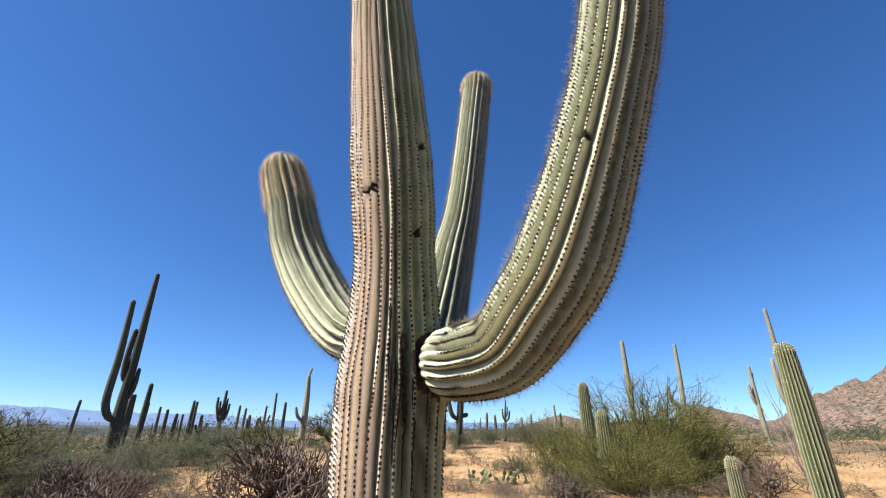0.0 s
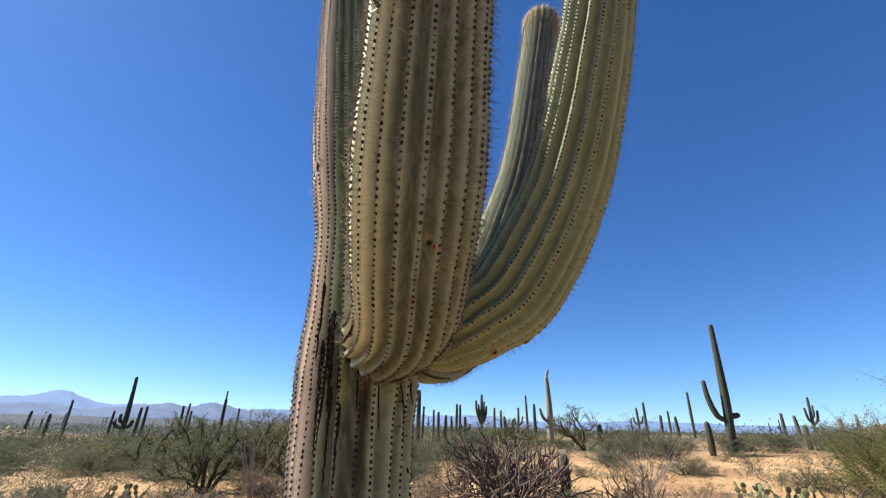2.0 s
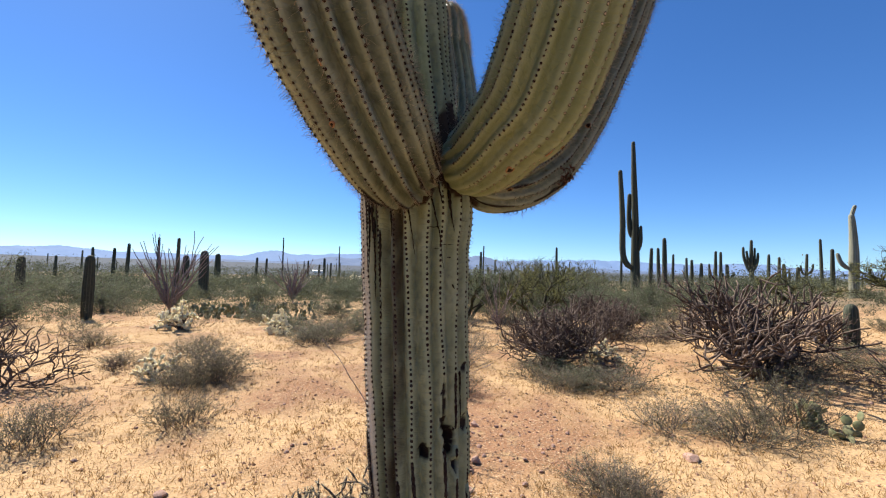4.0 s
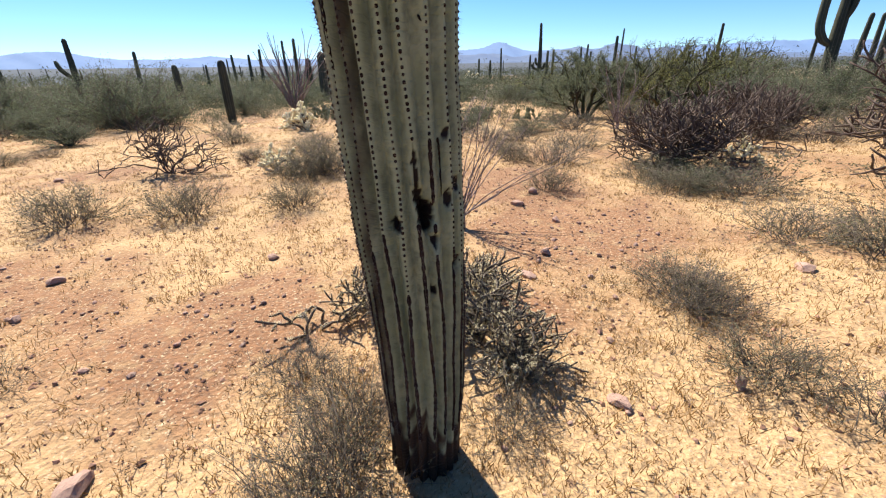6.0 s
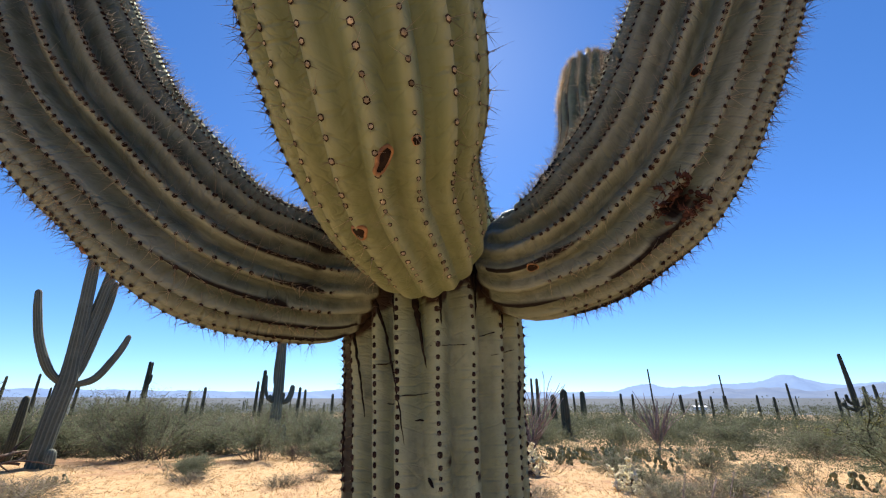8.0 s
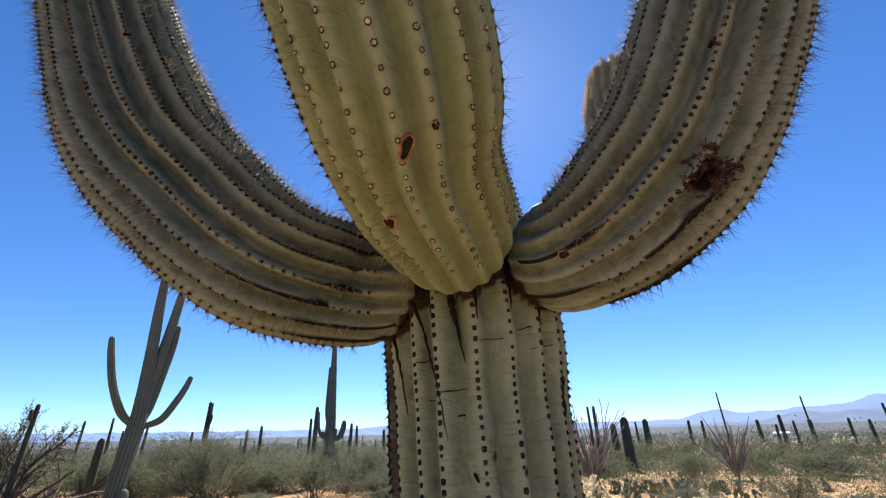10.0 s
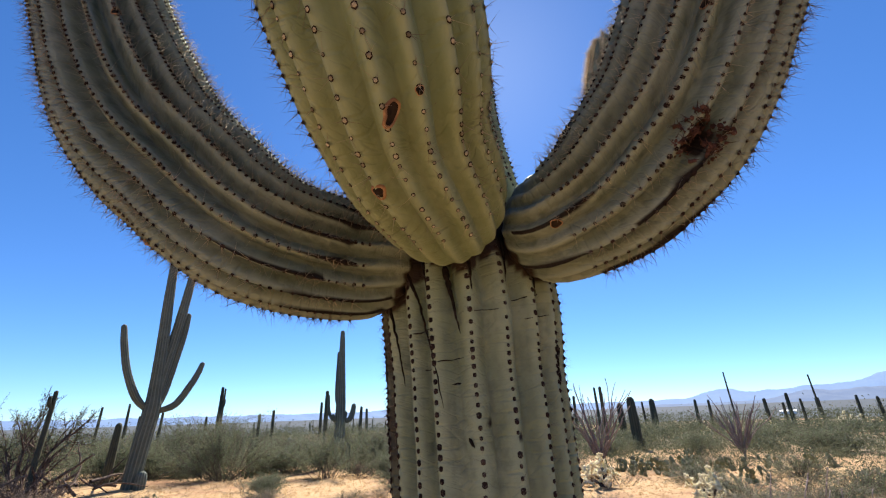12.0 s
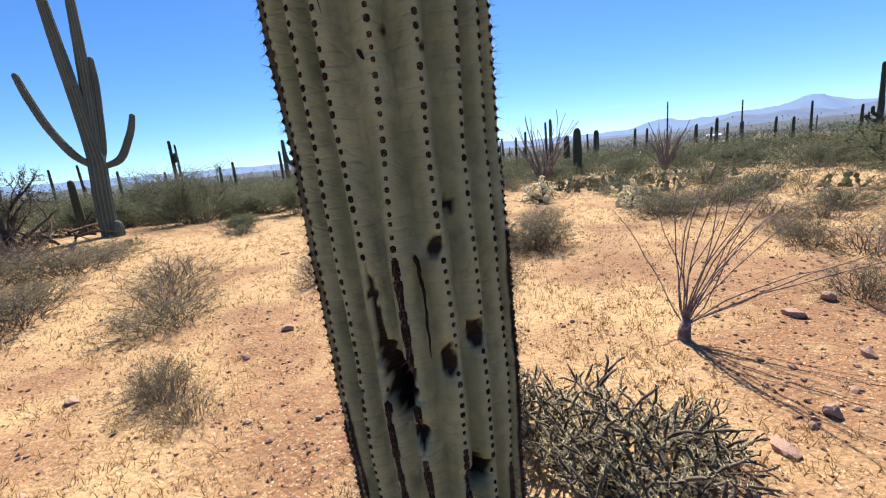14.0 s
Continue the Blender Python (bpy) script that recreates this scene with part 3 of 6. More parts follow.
# bearing round the trunk in degrees and height, from end to end, with the half widths there
CRACKS = (
    (((-12.8, 1.777), (-4.4, 1.705), (0.9, 1.649), (4.9, 1.596), (9.1, 1.514)), 0.0034, 0.0010),
    (((14.5, 1.745), (17.5, 1.694), (21.1, 1.625)), 0.0065, 0.0010), (((29.7, 1.76), (29.7, 1.694)), 0.0050, 0.0016), (((53.6, 1.813), (51.5, 1.759), (48.8, 1.709)), 0.0042, 0.0012),
    (((76.0, 1.800), (73.0, 1.760), (68.2, 1.690)), 0.0040, 0.0010), (((2.1, 1.765), (4.5, 1.700)), 0.0042, 0.0012), (((86.0, 1.612), (89.0, 1.580), (88.0, 1.545)), 0.0050, 0.0022),
    (((87.5, 1.600), (84.0, 1.592)), 0.0030, 0.0010), (((-7.8, 1.632), (4.9, 1.636)), 0.0013, 0.0007), (((6.8, 1.583), (22.3, 1.586)), 0.0012, 0.0005), (((14.8, 1.546), (19.3, 1.548)), 0.0026, 0.0010),
    (((51.2, 1.677), (73.7, 1.697)), 0.0011, 0.0007), (((58.9, 1.648), (79.7, 1.661)), 0.0010, 0.0006), (((24.1, 1.659), (44.0, 1.663)), 0.0008, 0.0005), (((-1.1, 1.571), (4.0, 1.570)), 0.0014, 0.0007),
    (((21.5, 1.470), (23.2, 1.457)), 0.0040, 0.0024), (((33.0, 1.21), (35.0, 1.16), (34.0, 1.06)), 0.0040, 0.0015), (((-28.0, 1.70), (-24.0, 1.62), (-20.0, 1.55)), 0.0032, 0.0010),
    (((-45.0, 1.72), (-43.0, 1.60)), 0.0030, 0.0010), (((-74.0, 1.84), (-73.0, 1.70), (-75.0, 1.52)), 0.0060, 0.0020), (((-66.0, 1.66), (-67.0, 1.42)), 0.0050, 0.0012), (((-86.0, 1.95), (-85.0, 1.72)), 0.0050, 0.0014), (((-57.0, 1.62), (-58.0, 1.36)), 0.0050, 0.0014), (((-62.0, 1.73), (-60.0, 1.64)), 0.0034, 0.0010), (((-71.0, 1.86), (-70.0, 1.74), (-68.0, 1.60)), 0.0090, 0.0040), (((-80.0, 1.78), (-79.0, 1.66), (-77.0, 1.50)), 0.0080, 0.0030),
)


def crack(trunk, ctrl, path, w0, w1):
    """A dark split in the bark: a flattened, ragged strip half sunk into the ribs."""
    co = np.empty(len(trunk.data.vertices) * 3)
    trunk.data.vertices.foreach_get("co", co)
    co = co.reshape(-1, 3)
    rng = np.random.default_rng(int(abs(path[0][0]) * 10 + path[0][1] * 1000))
    path = np.array(path)
    q = np.linspace(0, 1, max(5, int(np.hypot(np.ptp(path[:, 0]) * 0.003, np.ptp(path[:, 1])) / 0.006)))
    f = np.linspace(0, 1, len(path))
    ang = np.radians(np.interp(q, f, path[:, 0]) + rng.normal(0, 0.35, len(q)))
    z = np.interp(q, f, path[:, 1]) + rng.normal(0, 0.0008, len(q))
    mid = np.stack([np.interp(z, [c[0][2] for c in ctrl], [c[0][k] for c in ctrl]) for k in (0, 1)] + [z], -1)
    way = np.stack([np.cos(ang), np.sin(ang), np.zeros(len(q))], -1)
    local = co[np.abs(co[:, 2] - z.mean()) < 0.25]
    out = []
    for c, d in zip(mid, way):
        near = np.argsort(np.linalg.norm(local - (c + d * 0.18), axis=1))[:4]
        out.append(c + d * np.mean((local[near] - c) @ d))
    p = np.array(out)
    for k in range(1, len(p) - 1):
        p[k] = (p[k - 1] + p[k] * 2 + p[k + 1]) / 4
    w = np.interp(q, [0, 1], [w0, w1]) * rng.uniform(0.65, 1.25, len(q)) * np.clip(np.minimum(q, 1 - q) * 8 + 0.35, 0, 1)
    g = Geo()
    tube(g, p - way * w[:, None] * 0.25, w, 6)
    part("bark_crack", g, M_CRACK, trunk, "dark split in the bark")


def great_saguaro():
    top = thing("saguaro_cactus", "tall ribbed green saguaro with four upcurved arms and old bird holes", "cactus")
    trunk_ctrl = [((-0.245, 1.456, -0.081), 0.152), ((-0.239, 1.465, 0.079), 0.128), ((-0.223, 1.462, 0.560), 0.143), ((-0.241, 1.437, 1.090), 0.162), ((-0.249, 1.416, 1.538), 0.171), ((-0.245, 1.412, 1.724), 0.178),
          ((-0.250, 1.370, 2.103), 0.146), ((-0.282, 1.322, 2.552), 0.156), ((-0.353, 1.284, 3.220), 0.138), ((-0.431, 1.277, 3.950), 0.128), ((-0.481, 1.267, 4.699), 0.116)]
    trunk_scars = [((-0.350, 1.175, 2.342), 0.007, 0.050, 0.008, 1.0), ((-0.335, 1.173, 2.362), 0.006, 0.030, 0.006, 1.0), ((-0.360, 1.180, 2.357), 0.010, 0.012, 0.004, 1.0), ((-0.090, 1.483, 1.018), 0.050, 0.021, 0.05, 0.2), ((-0.087, 1.458, 1.145), 0.055, 0.006, 0.014, 0.0), ((-0.088, 1.464, 1.070), 0.030, 0.013, 0.03, 0.0),
                   ((-0.097, 1.506, 0.945), 0.022, 0.010, 0.025, 0.0), ((-0.089, 1.403, 0.995), 0.018, 0.015, 0.03, 0.0), ((-0.147, 1.567, 0.856), 0.024, 0.022, 0.04, 0.0), ((-0.167, 1.574, 1.080), 0.020, 0.014, 0.02, 0.0),
                   ((-0.128, 1.547, 1.050), 0.026, 0.009, 0.02, 0.0), ((-0.093, 1.499, 0.794), 0.013, 0.010, 0.02, 0.0), ((-0.127, 1.539, 1.213), 0.009, 0.008, 0.01, 0.0), ((-0.085, 1.525, 1.492), 0.009, 0.006, 0.004, 0.0), ((-0.115, 1.57, 1.47), 0.006, 0.006, 0.004, 0.0),
                   ((-0.130, 1.54, 1.222), 0.010, 0.008, 0.01, 0.0), ((-0.15, 1.56, 1.27), 0.010, 0.008, 0.01, 0.0), ((-0.13, 1.29, 2.0), 0.015, 0.010, 0.012, 0.0),
                   ((-0.17, 1.27, 2.2), 0.012, 0.010, 0.012, 0.0), ((-0.16, 1.25, 2.55), 0.014, 0.010, 0.012, 0.0), ((-0.155, 1.28, 2.42), 0.012, 0.009, 0.012, 0.0)]
    specs = (
        ("long arm sweeping up, pale green in the sun", [((-0.122, 1.339, 1.786), 0.048), ((-0.106, 1.329, 1.784), 0.081), ((-0.070, 1.308, 1.782), 0.103), ((-0.005, 1.268, 1.778), 0.113), ((0.103, 1.199, 1.803), 0.120), ((0.181, 1.115, 1.895), 0.127),
          ((0.257, 1.030, 2.021), 0.130), ((0.347, 0.931, 2.293), 0.117), ((0.430, 0.848, 2.628), 0.111), ((0.481, 0.794, 3.049), 0.112)], 20, 0.33,
         [((0.284, 0.844, 2.262), 0.010, 0.020, 0.012, 0.4), ((0.296, 1.027, 1.859), 0.006, 0.005, 0.006, 1.0),
           ],
         M_AREOLE, 21, 0.0118, 0.0033),
        ("thick arm with pale pustules and two round holes underneath", [((-0.086, 1.484, 1.826), 0.040), ((-0.068, 1.487, 1.823), 0.076), ((-0.030, 1.495, 1.821), 0.101), ((0.035, 1.510, 1.832), 0.112), ((0.123, 1.523, 1.868), 0.117), ((0.222, 1.552, 1.957), 0.133),
          ((0.385, 1.546, 2.222), 0.125), ((0.528, 1.489, 2.612), 0.110), ((0.614, 1.452, 2.993), 0.101), ((0.656, 1.422, 3.343), 0.091)], 18, 0.20,
         [],
         M_AREOLE_PALE, 31, 0.0150, 0.0028),
        ("arm with a dark open wound on its underside", [((-0.190, 1.562, 1.832), 0.036), ((-0.186, 1.576, 1.827), 0.070), ((-0.178, 1.604, 1.817), 0.094), ((-0.166, 1.657, 1.808), 0.107), ((-0.156, 1.762, 1.857), 0.124), ((-0.132, 1.885, 1.997), 0.128),
          ((-0.068, 2.064, 2.410), 0.119), ((0.011, 2.176, 2.892), 0.100), ((0.127, 2.348, 4.026), 0.104)], 19, 0.28,
         [((-0.061, 1.871, 1.826), 0.025, 0.021, 0.018, 0.0)],
         M_AREOLE, 41, 0.0122, 0.0034),
        ("short blunt arm with a fuzzy golden tip", [((-0.236, 1.473, 1.868), 0.068), ((-0.355, 1.538, 1.888), 0.090), ((-0.480, 1.615, 1.954), 0.109), ((-0.643, 1.708, 2.148), 0.121), ((-0.774, 1.757, 2.369), 0.120), ((-0.848, 1.762, 2.588), 0.114),
          ((-0.916, 1.777, 2.768), 0.105), ((-0.951, 1.774, 2.907), 0.097)], 17, 0.31, [],
         M_AREOLE, 51, 0.0125, 0.0030),
    )

    rims = [joint_cork_shade(row[1][:6], 0.007) for row in specs]

    # Cork and painted shade of the trunk, with the rims of the arms.
    def bark(v):
        return np.maximum.reduce([trunk_cork_shade(v)] + [rim(v) for rim in rims])

    me, data = limb(trunk_ctrl, 25, 0.135, 0.0110, 8, 11, wavy=5.5, warp=0.28, warp_at=-0.75, depth_far=0.34, flat=1.7, flat_far=1.05, scars=trunk_scars, cork_shade=bark, sunny=0.9, char=trunk_char)
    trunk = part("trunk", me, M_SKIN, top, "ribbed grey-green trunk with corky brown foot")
    b, s = areoles(data, 0.0155, 0.0037, 12, 4, 0.020, limit=3.6, squash=1.25, start=0.3)
    part("areole_cover", b, M_AREOLE, trunk, "dark woolly spots along the ribs", "stuff")
    b, low = areoles(data, 0.0105, 0.0058, 14, 3, 0.030, limit=1.30, squash=1.6, start=0.30)
    part("old_spine_crust", b, M_AREOLE, trunk, "dark crusted rows of old spines", "stuff")
    part("spine_fuzz", low, M_SPINE_DARK, trunk, "short dark spines", "stuff")
    part("spine_fuzz", s, M_SPINE_DARK, trunk, "short dark spines", "stuff")

    for path, w0, w1 in CRACKS:
        crack(trunk, trunk_ctrl, path, w0, w1)

    for label, ctrl, ribs, depth, scars, wool, seed, gap, size in specs:
        me, data = limb(ctrl, ribs, depth, 0.0105, 6, seed, gap=gap, scars=scars, cork_shade=joint_cork_shade(trunk_ctrl, {31: 0.024, 21: 0.014}.get(seed, 0.026)), sunny=0.6, flat=1.32, bands={31: 0.001, 51: 0.25}.get(seed, 0.5))
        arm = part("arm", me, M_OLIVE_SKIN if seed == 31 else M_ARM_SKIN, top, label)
        if seed == 31:
            wounds(arm, (((0.227, 1.580, 1.795), 0.0150, 0.0085, 0.6, 0.0022), ((0.162, 1.512, 1.757), 0.0100, 0.0085, 0.3, 0.0022), ((0.232, 1.614, 1.815), 0.0050, 0.0045, 1.0, 0.0008)))
        if seed == 41:
            wounds(arm, (((-0.070, 1.663, 1.756), 0.0085, 0.0085, 0.3, 0.0010), ((-0.004, 1.904, 1.990), 0.0085, 0.0075, 1.3, 0.0010)))
            ragged_wound(arm, (-0.061, 1.871, 1.826), 0.022, 45)
        if seed == 21:
            wounds(arm, (((0.228, 1.068, 1.775), 0.006, 0.004, 0.4, 0.0022), ((0.300, 1.028, 1.853), 0.006, 0.0035, 0.2, 0.0018), ((0.355, 1.091, 2.162), 0.009, 0.007, 1.4, 0.0010)))
        b, s = areoles(data, gap, size, seed + 1, 3 if seed == 31 else 7, 0.032, start=0.1, facing=(0.10, 0.80, -0.55) if seed == 31 else None)
        if seed == 31:
            ring, _ = areoles(data, gap, size * 1.16, seed + 1, 0, 0.032, squash=1.15, start=0.1, facing=(0.10, 0.80, -0.55), tall=0.30)
            part("areole_ring", ring, M_AREOLE, arm, "dark rims round the pale spots", "stuff")
            dark, thin = areoles(data, 0.0125, 0.0030, seed + 5, 4, 0.030, start=0.1, facing=(-0.10, -0.80, 0.55))
            part("areole_cover", dark, M_AREOLE, arm, "dark woolly spots along the ribs", "stuff")
            part("spine_fuzz", thin, M_SPINE, arm, "thin straw-coloured spines", "stuff")
        part("areole_cover", b, wool, arm, "woolly spots along the ribs", "stuff")
        part("spine_fuzz", s, M_SPINE, arm, "thin straw-coloured spines", "stuff")
        b, s = areoles(data, 0.008, 0.0030, seed + 3, 18, 0.032, start=data["total"] - (0.34 if seed == 51 else 0.18))
        part("tip_fuzz", s, M_GOLD, arm, "golden woolly spines at the tip", "stuff")


def bird_hole(limb_ob, centre, tall, wide, rim=0.0034, turn=0.0):
    """A round hole with a pale raised callus: its shade is a dark disc laid on the limb."""
    me = limb_ob.data
    co = np.empty(len(me.vertices) * 3)
    me.vertices.foreach_get("co", co)
    i = int(np.argmin(np.linalg.norm(co.reshape(-1, 3) - np.asarray(centre), axis=1)))
    n = np.array(me.vertices[i].normal)
    p = np.array(me.vertices[i].co) + n * 0.002
    up = unit(np.array([0.3 * math.sin(turn), 0.3 * math.cos(turn), 1.0]) - n * n[2])
    up = unit(up - n * (up @ n))
    side = np.cross(n, up)
    k = np.arange(22) / 22 * 2 * np.pi
    wob = 1 + 0.09 * np.sin(3 * k + turn) + 0.05 * np.sin(5 * k + 2 * turn)
    loop = p + (np.cos(k) * wob * wide)[:, None] * side + (np.sin(k) * wob * tall)[:, None] * up
    skin = co.reshape(-1, 3)
    skin = skin[np.linalg.norm(skin - p, axis=1) < 0.06]

    def lay(q, over):
        """Points brought onto the skin, a little above it."""
        away = np.linalg.norm(skin[None] - q[:, None], axis=2)
        w = 1 / (away + 0.002) ** 4
        high = (w * ((skin - p) @ n)[None]).sum(1) / w.sum(1)
        return q + (high + over - (q - p) @ n)[:, None] * n

    loop = lay(loop, 0.0012)
    ring, dark_disc = Geo(), Geo()
    j = np.arange(6) / 6 * 2 * np.pi
    away = unit(loop - p)
    v = loop[:, None] + rim * (np.cos(j)[None, :, None] * away[:, None] + np.sin(j)[None, :, None] * n)
    a, b = np.arange(22)[:, None] * 6, np.arange(6)
    ring.add(v.reshape(-1, 3), np.stack([a + b, a + (b + 1) % 6, (a + 6) % 132 + (b + 1) % 6, (a + 6) % 132 + b], -1).reshape(-1, 4))
    # No hollow: dark rings just above the skin stand for the shade inside.
    rings = [loop, lay(p + (loop - p) * 0.9, 0.0022), lay(p + (loop - p) * 0.5, 0.0026)]
    dark_disc.add(np.concatenate(rings + [lay(p[None], 0.0028)]), [(r * 22 + q, r * 22 + (q + 1) % 22, r * 22 + 22 + (q + 1) % 22, r * 22 + 22 + q) for r in (0, 1) for q in range(22)])
    dark_disc.f.extend([(44 + q, 44 + (q + 1) % 22, 66) for q in range(22)])
    hollow = part("hole", dark_disc, M_HOLE_SHADE, limb_ob, "dark disc for the shade in a hole")
    part("callus_ring", ring, M_CALLUS, limb_ob, "pale brown callus ring")


def ragged_wound(limb_ob, centre, size, seed):
    """Dark red torn tissue: a crowd of small lumps and splinters in a hollow."""
    rng = np.random.default_rng(seed)
    me = limb_ob.data
    co = np.empty(len(me.vertices) * 3)
    me.vertices.foreach_get("co", co)
    co = co.reshape(-1, 3)
    away = np.linalg.norm(co - np.asarray(centre), axis=1)
    near = co[away < away.min() + size * 0.8]
    i = int(np.argmin(away))
    n = np.array(me.vertices[i].normal)
    at = near[rng.integers(0, len(near), 170)] + rng.normal(0, 0.0035, (170, 3)) + n * 0.001
    g = Geo()
    stamp(g, BUMP_V, BUMP_F, at, axes_to(n + rng.normal(0, 0.5, (170, 3)), rng) * (rng.uniform(0.0015, 0.0045, 170))[:, None, None])
    stamp(g, SPINE_V, SPINE_F, at, axes_to(n + rng.normal(0, 0.9, (170, 3)), rng) * (np.array([0.0009, 0.0009, 0.013])[None] * rng.uniform(0.5, 1.3, (170, 1)))[:, None, :])
    part("torn_tissue", g, M_TORN, limb_ob, "dark red torn tissue in a wound", "stuff")


def wounds(arm, which):
    for centre, tall, wide, turn, *rim in which:
        bird_hole(arm, centre, tall, wide, rim[0] if rim else 0.0034, turn)


great_saguaro()


# ---- other saguaros ----
def saguaro(x, y, h, r, arms=(), label="grey-green saguaro standing among desert shrubs", group="saguaros", lean=(0.0, 0.0), seed=0, ribs=12, near=False, taper=0.75):
    """arms: (height of the root as a part of h, bearing in degrees, metres out, height of the tip as a part of h, thickness as a part of r)."""
    top = thing("saguaro", label, "cactus", group, Matrix.Translation((x, y, float(level(x, y)) - 0.05)))
    lx, ly = lean
    ctrl = [((0, 0, 0), r * 0.85), ((0, 0, h * 0.12), r * 0.95), ((lx * 0.35, ly * 0.35, h * 0.45), r), ((lx * 0.7, ly * 0.7, h * 0.75), r * 0.9), ((lx, ly, h), r * taper)]
    step, per = (0.05, 4) if near else (max(0.15, h / 13), 2)
    young = near and x > 2
    me, data = limb(ctrl, ribs + 5 if young else ribs, 0.25 if young else 0.16, step, 6 if young else per, seed, flat=1.2 if young else 2.1)
    # Trunks towards the hill take the skin that has sunlight in its colour.
    trunk = part("trunk", me, M_YOUNG_SKIN if young else M_GREY_SKIN if near else M_LIT_SKIN if x > 6 else M_FAR_SHADED_SKIN, top)
    if young:
        b, s = areoles(data, 0.026, 0.006, seed + 1, 5, 0.03)
        part("areole_cover", b, M_AREOLE_PALE, trunk, "pale woolly spots along the ribs", "stuff")
        part("spine_fuzz", s, M_SPINE, trunk, "short dull spines", "stuff")
        b, s = areoles(data, 0.018, 0.006, seed + 2, 12, 0.040, start=data["total"] - 0.16)
        part("tip_fuzz", s, M_BEAR_SPINE, trunk, "pale woolly spines at the tip", "stuff")
    for z0, az, out, z1, thick, *straight in arms:
        ax, ay = math.sin(radians(az)), math.cos(radians(az))
        bx, by = lx * z0, ly * z0
        lo, hi, q = z0 * h, z1 * h, r * thick
        up = hi - lo
        pts = [((bx, by, lo), q * 0.6), ((bx + ax * out * 0.48, by + ay * out * 0.48, lo + up * 0.05), q * 0.85), ((bx + ax * out * 0.82, by + ay * out * 0.82, lo + up * 0.30), q),
               ((bx + ax * out * 0.97, by + ay * out * 0.97, lo + up * 0.62), q), ((bx + ax * out * 1.04, by + ay * out * 1.04, hi), q * 0.8)]
        if straight:
            pts = [((bx + ax * out * f, by + ay * out * f, lo + up * g), q * w) for f, g, w in ((0, 0, 0.6), (0.30, 0.03, 0.85), (0.55, 0.20, 1.0), (0.80, 0.58, 1.0), (1.02, 1.0, 0.8))]
        part("arm", limb(pts, max(8, ribs - 2), 0.16, step, per, seed + 7)[0], M_GREY_SKIN if near else M_FAR_SHADED_SKIN, top)
    return top


def shaped_saguaro(x, y, face, limbs, label, seed, near=False, ribs=12):
    """limbs: the trunk first, then arms and columns, each as points (metres to the right when looking along the bearing face, height, radius)."""
    a = radians(face)
    top = thing("saguaro", label, "cactus", "saguaros", Matrix.Translation((x, y, float(level(x, y)) - 0.05)))
    step, per = (0.05, 4) if near else (0.16, 2)
    for i, points in enumerate(limbs):
        way = (0.0, -0.22, 0.10, -0.12, 0.16, -0.05)[i % 6]
        ctrl = []
        for k, (u, z, r) in enumerate(points):
            v = way * min(1.0, k / 1.5) if i else 0.0
            ctrl.append(((u * math.cos(a) + v * math.sin(a), -u * math.sin(a) + v * math.cos(a), z), r))
        part("arm" if i else "trunk", limb(ctrl, ribs if not i else max(8, ribs - 2), 0.16, step, per, seed + i)[0], M_GREY_SKIN if near else M_LIT_SKIN if x > 6 or 0 > x > -11 and y > 25 else M_FAR_SHADED_SKIN, top)
    return top


# with a shape of their own
shaped_saguaro(-14.05, 17.5, -42.6, (((0.22, -0.05, 0.20), (0.17, 1.85, 0.21), (0.15, 4.25, 0.165), (0.09, 6.4, 0.13), (0.05, 8.2, 0.09)), ((0.10, 1.85, 0.10), (-0.20, 2.05, 0.14), (-0.40, 2.65, 0.145), (-0.42, 4.35, 0.135), (-0.54, 6.75, 0.10)),
                                     ((0.10, 3.35, 0.08), (-0.06, 3.60, 0.11), (-0.13, 4.35, 0.115), (-0.11, 5.6, 0.095)), ((0.20, 2.55, 0.07), (0.31, 2.80, 0.085), (0.40, 3.20, 0.09), (0.40, 3.95, 0.07))), "tall dark saguaro with four close upright columns", 61)
shaped_saguaro(-9.95, 28.16, -22, (((-0.06, -0.05, 0.20), (-0.03, 1.7, 0.215), (-0.03, 2.8, 0.185), (-0.07, 3.9, 0.14), (-0.10, 4.3, 0.12)), ((-0.15, 1.5, 0.08), (-0.35, 1.6, 0.105), (-0.52, 1.85, 0.105), (-0.64, 2.3, 0.085)), ((-0.09, 4.0, 0.08), (-0.05, 4.35, 0.09), (0.06, 4.75, 0.08))), "pale saguaro with one stubby arm and a forked tip", 62)
shaped_saguaro(-5.9, -12.3, -156, (((0.0, -0.05, 0.205), (0.04, 0.6, 0.225), (0.08, 1.3, 0.232), (0.14, 2.1, 0.225), (0.12, 2.7, 0.185), (0.05, 4.0, 0.165), (-0.03, 5.2, 0.15), (-0.12, 6.85, 0.11)), ((0.02, 2.05, 0.08), (-0.32, 2.4, 0.105), (-0.66, 3.1, 0.100), (-0.88, 3.85, 0.095), (-1.0, 4.42, 0.075)),
                                   ((0.18, 2.05, 0.12), (0.20, 2.7, 0.165), (0.33, 4.0, 0.150), (0.43, 5.3, 0.135), (0.52, 6.9, 0.10)), ((0.28, 2.0, 0.08), (0.70, 2.2, 0.103), (1.0, 2.75, 0.098), (1.14, 3.1, 0.09), (1.23, 3.44, 0.07)), ((0.25, 2.1, 0.08), (0.36, 2.6, 0.11), (0.50, 3.7, 0.108), (0.57, 4.35, 0.10), (0.60, 5.0, 0.078))),
               "big grey saguaro with two outspread arms and upright columns", 63, True, 14)
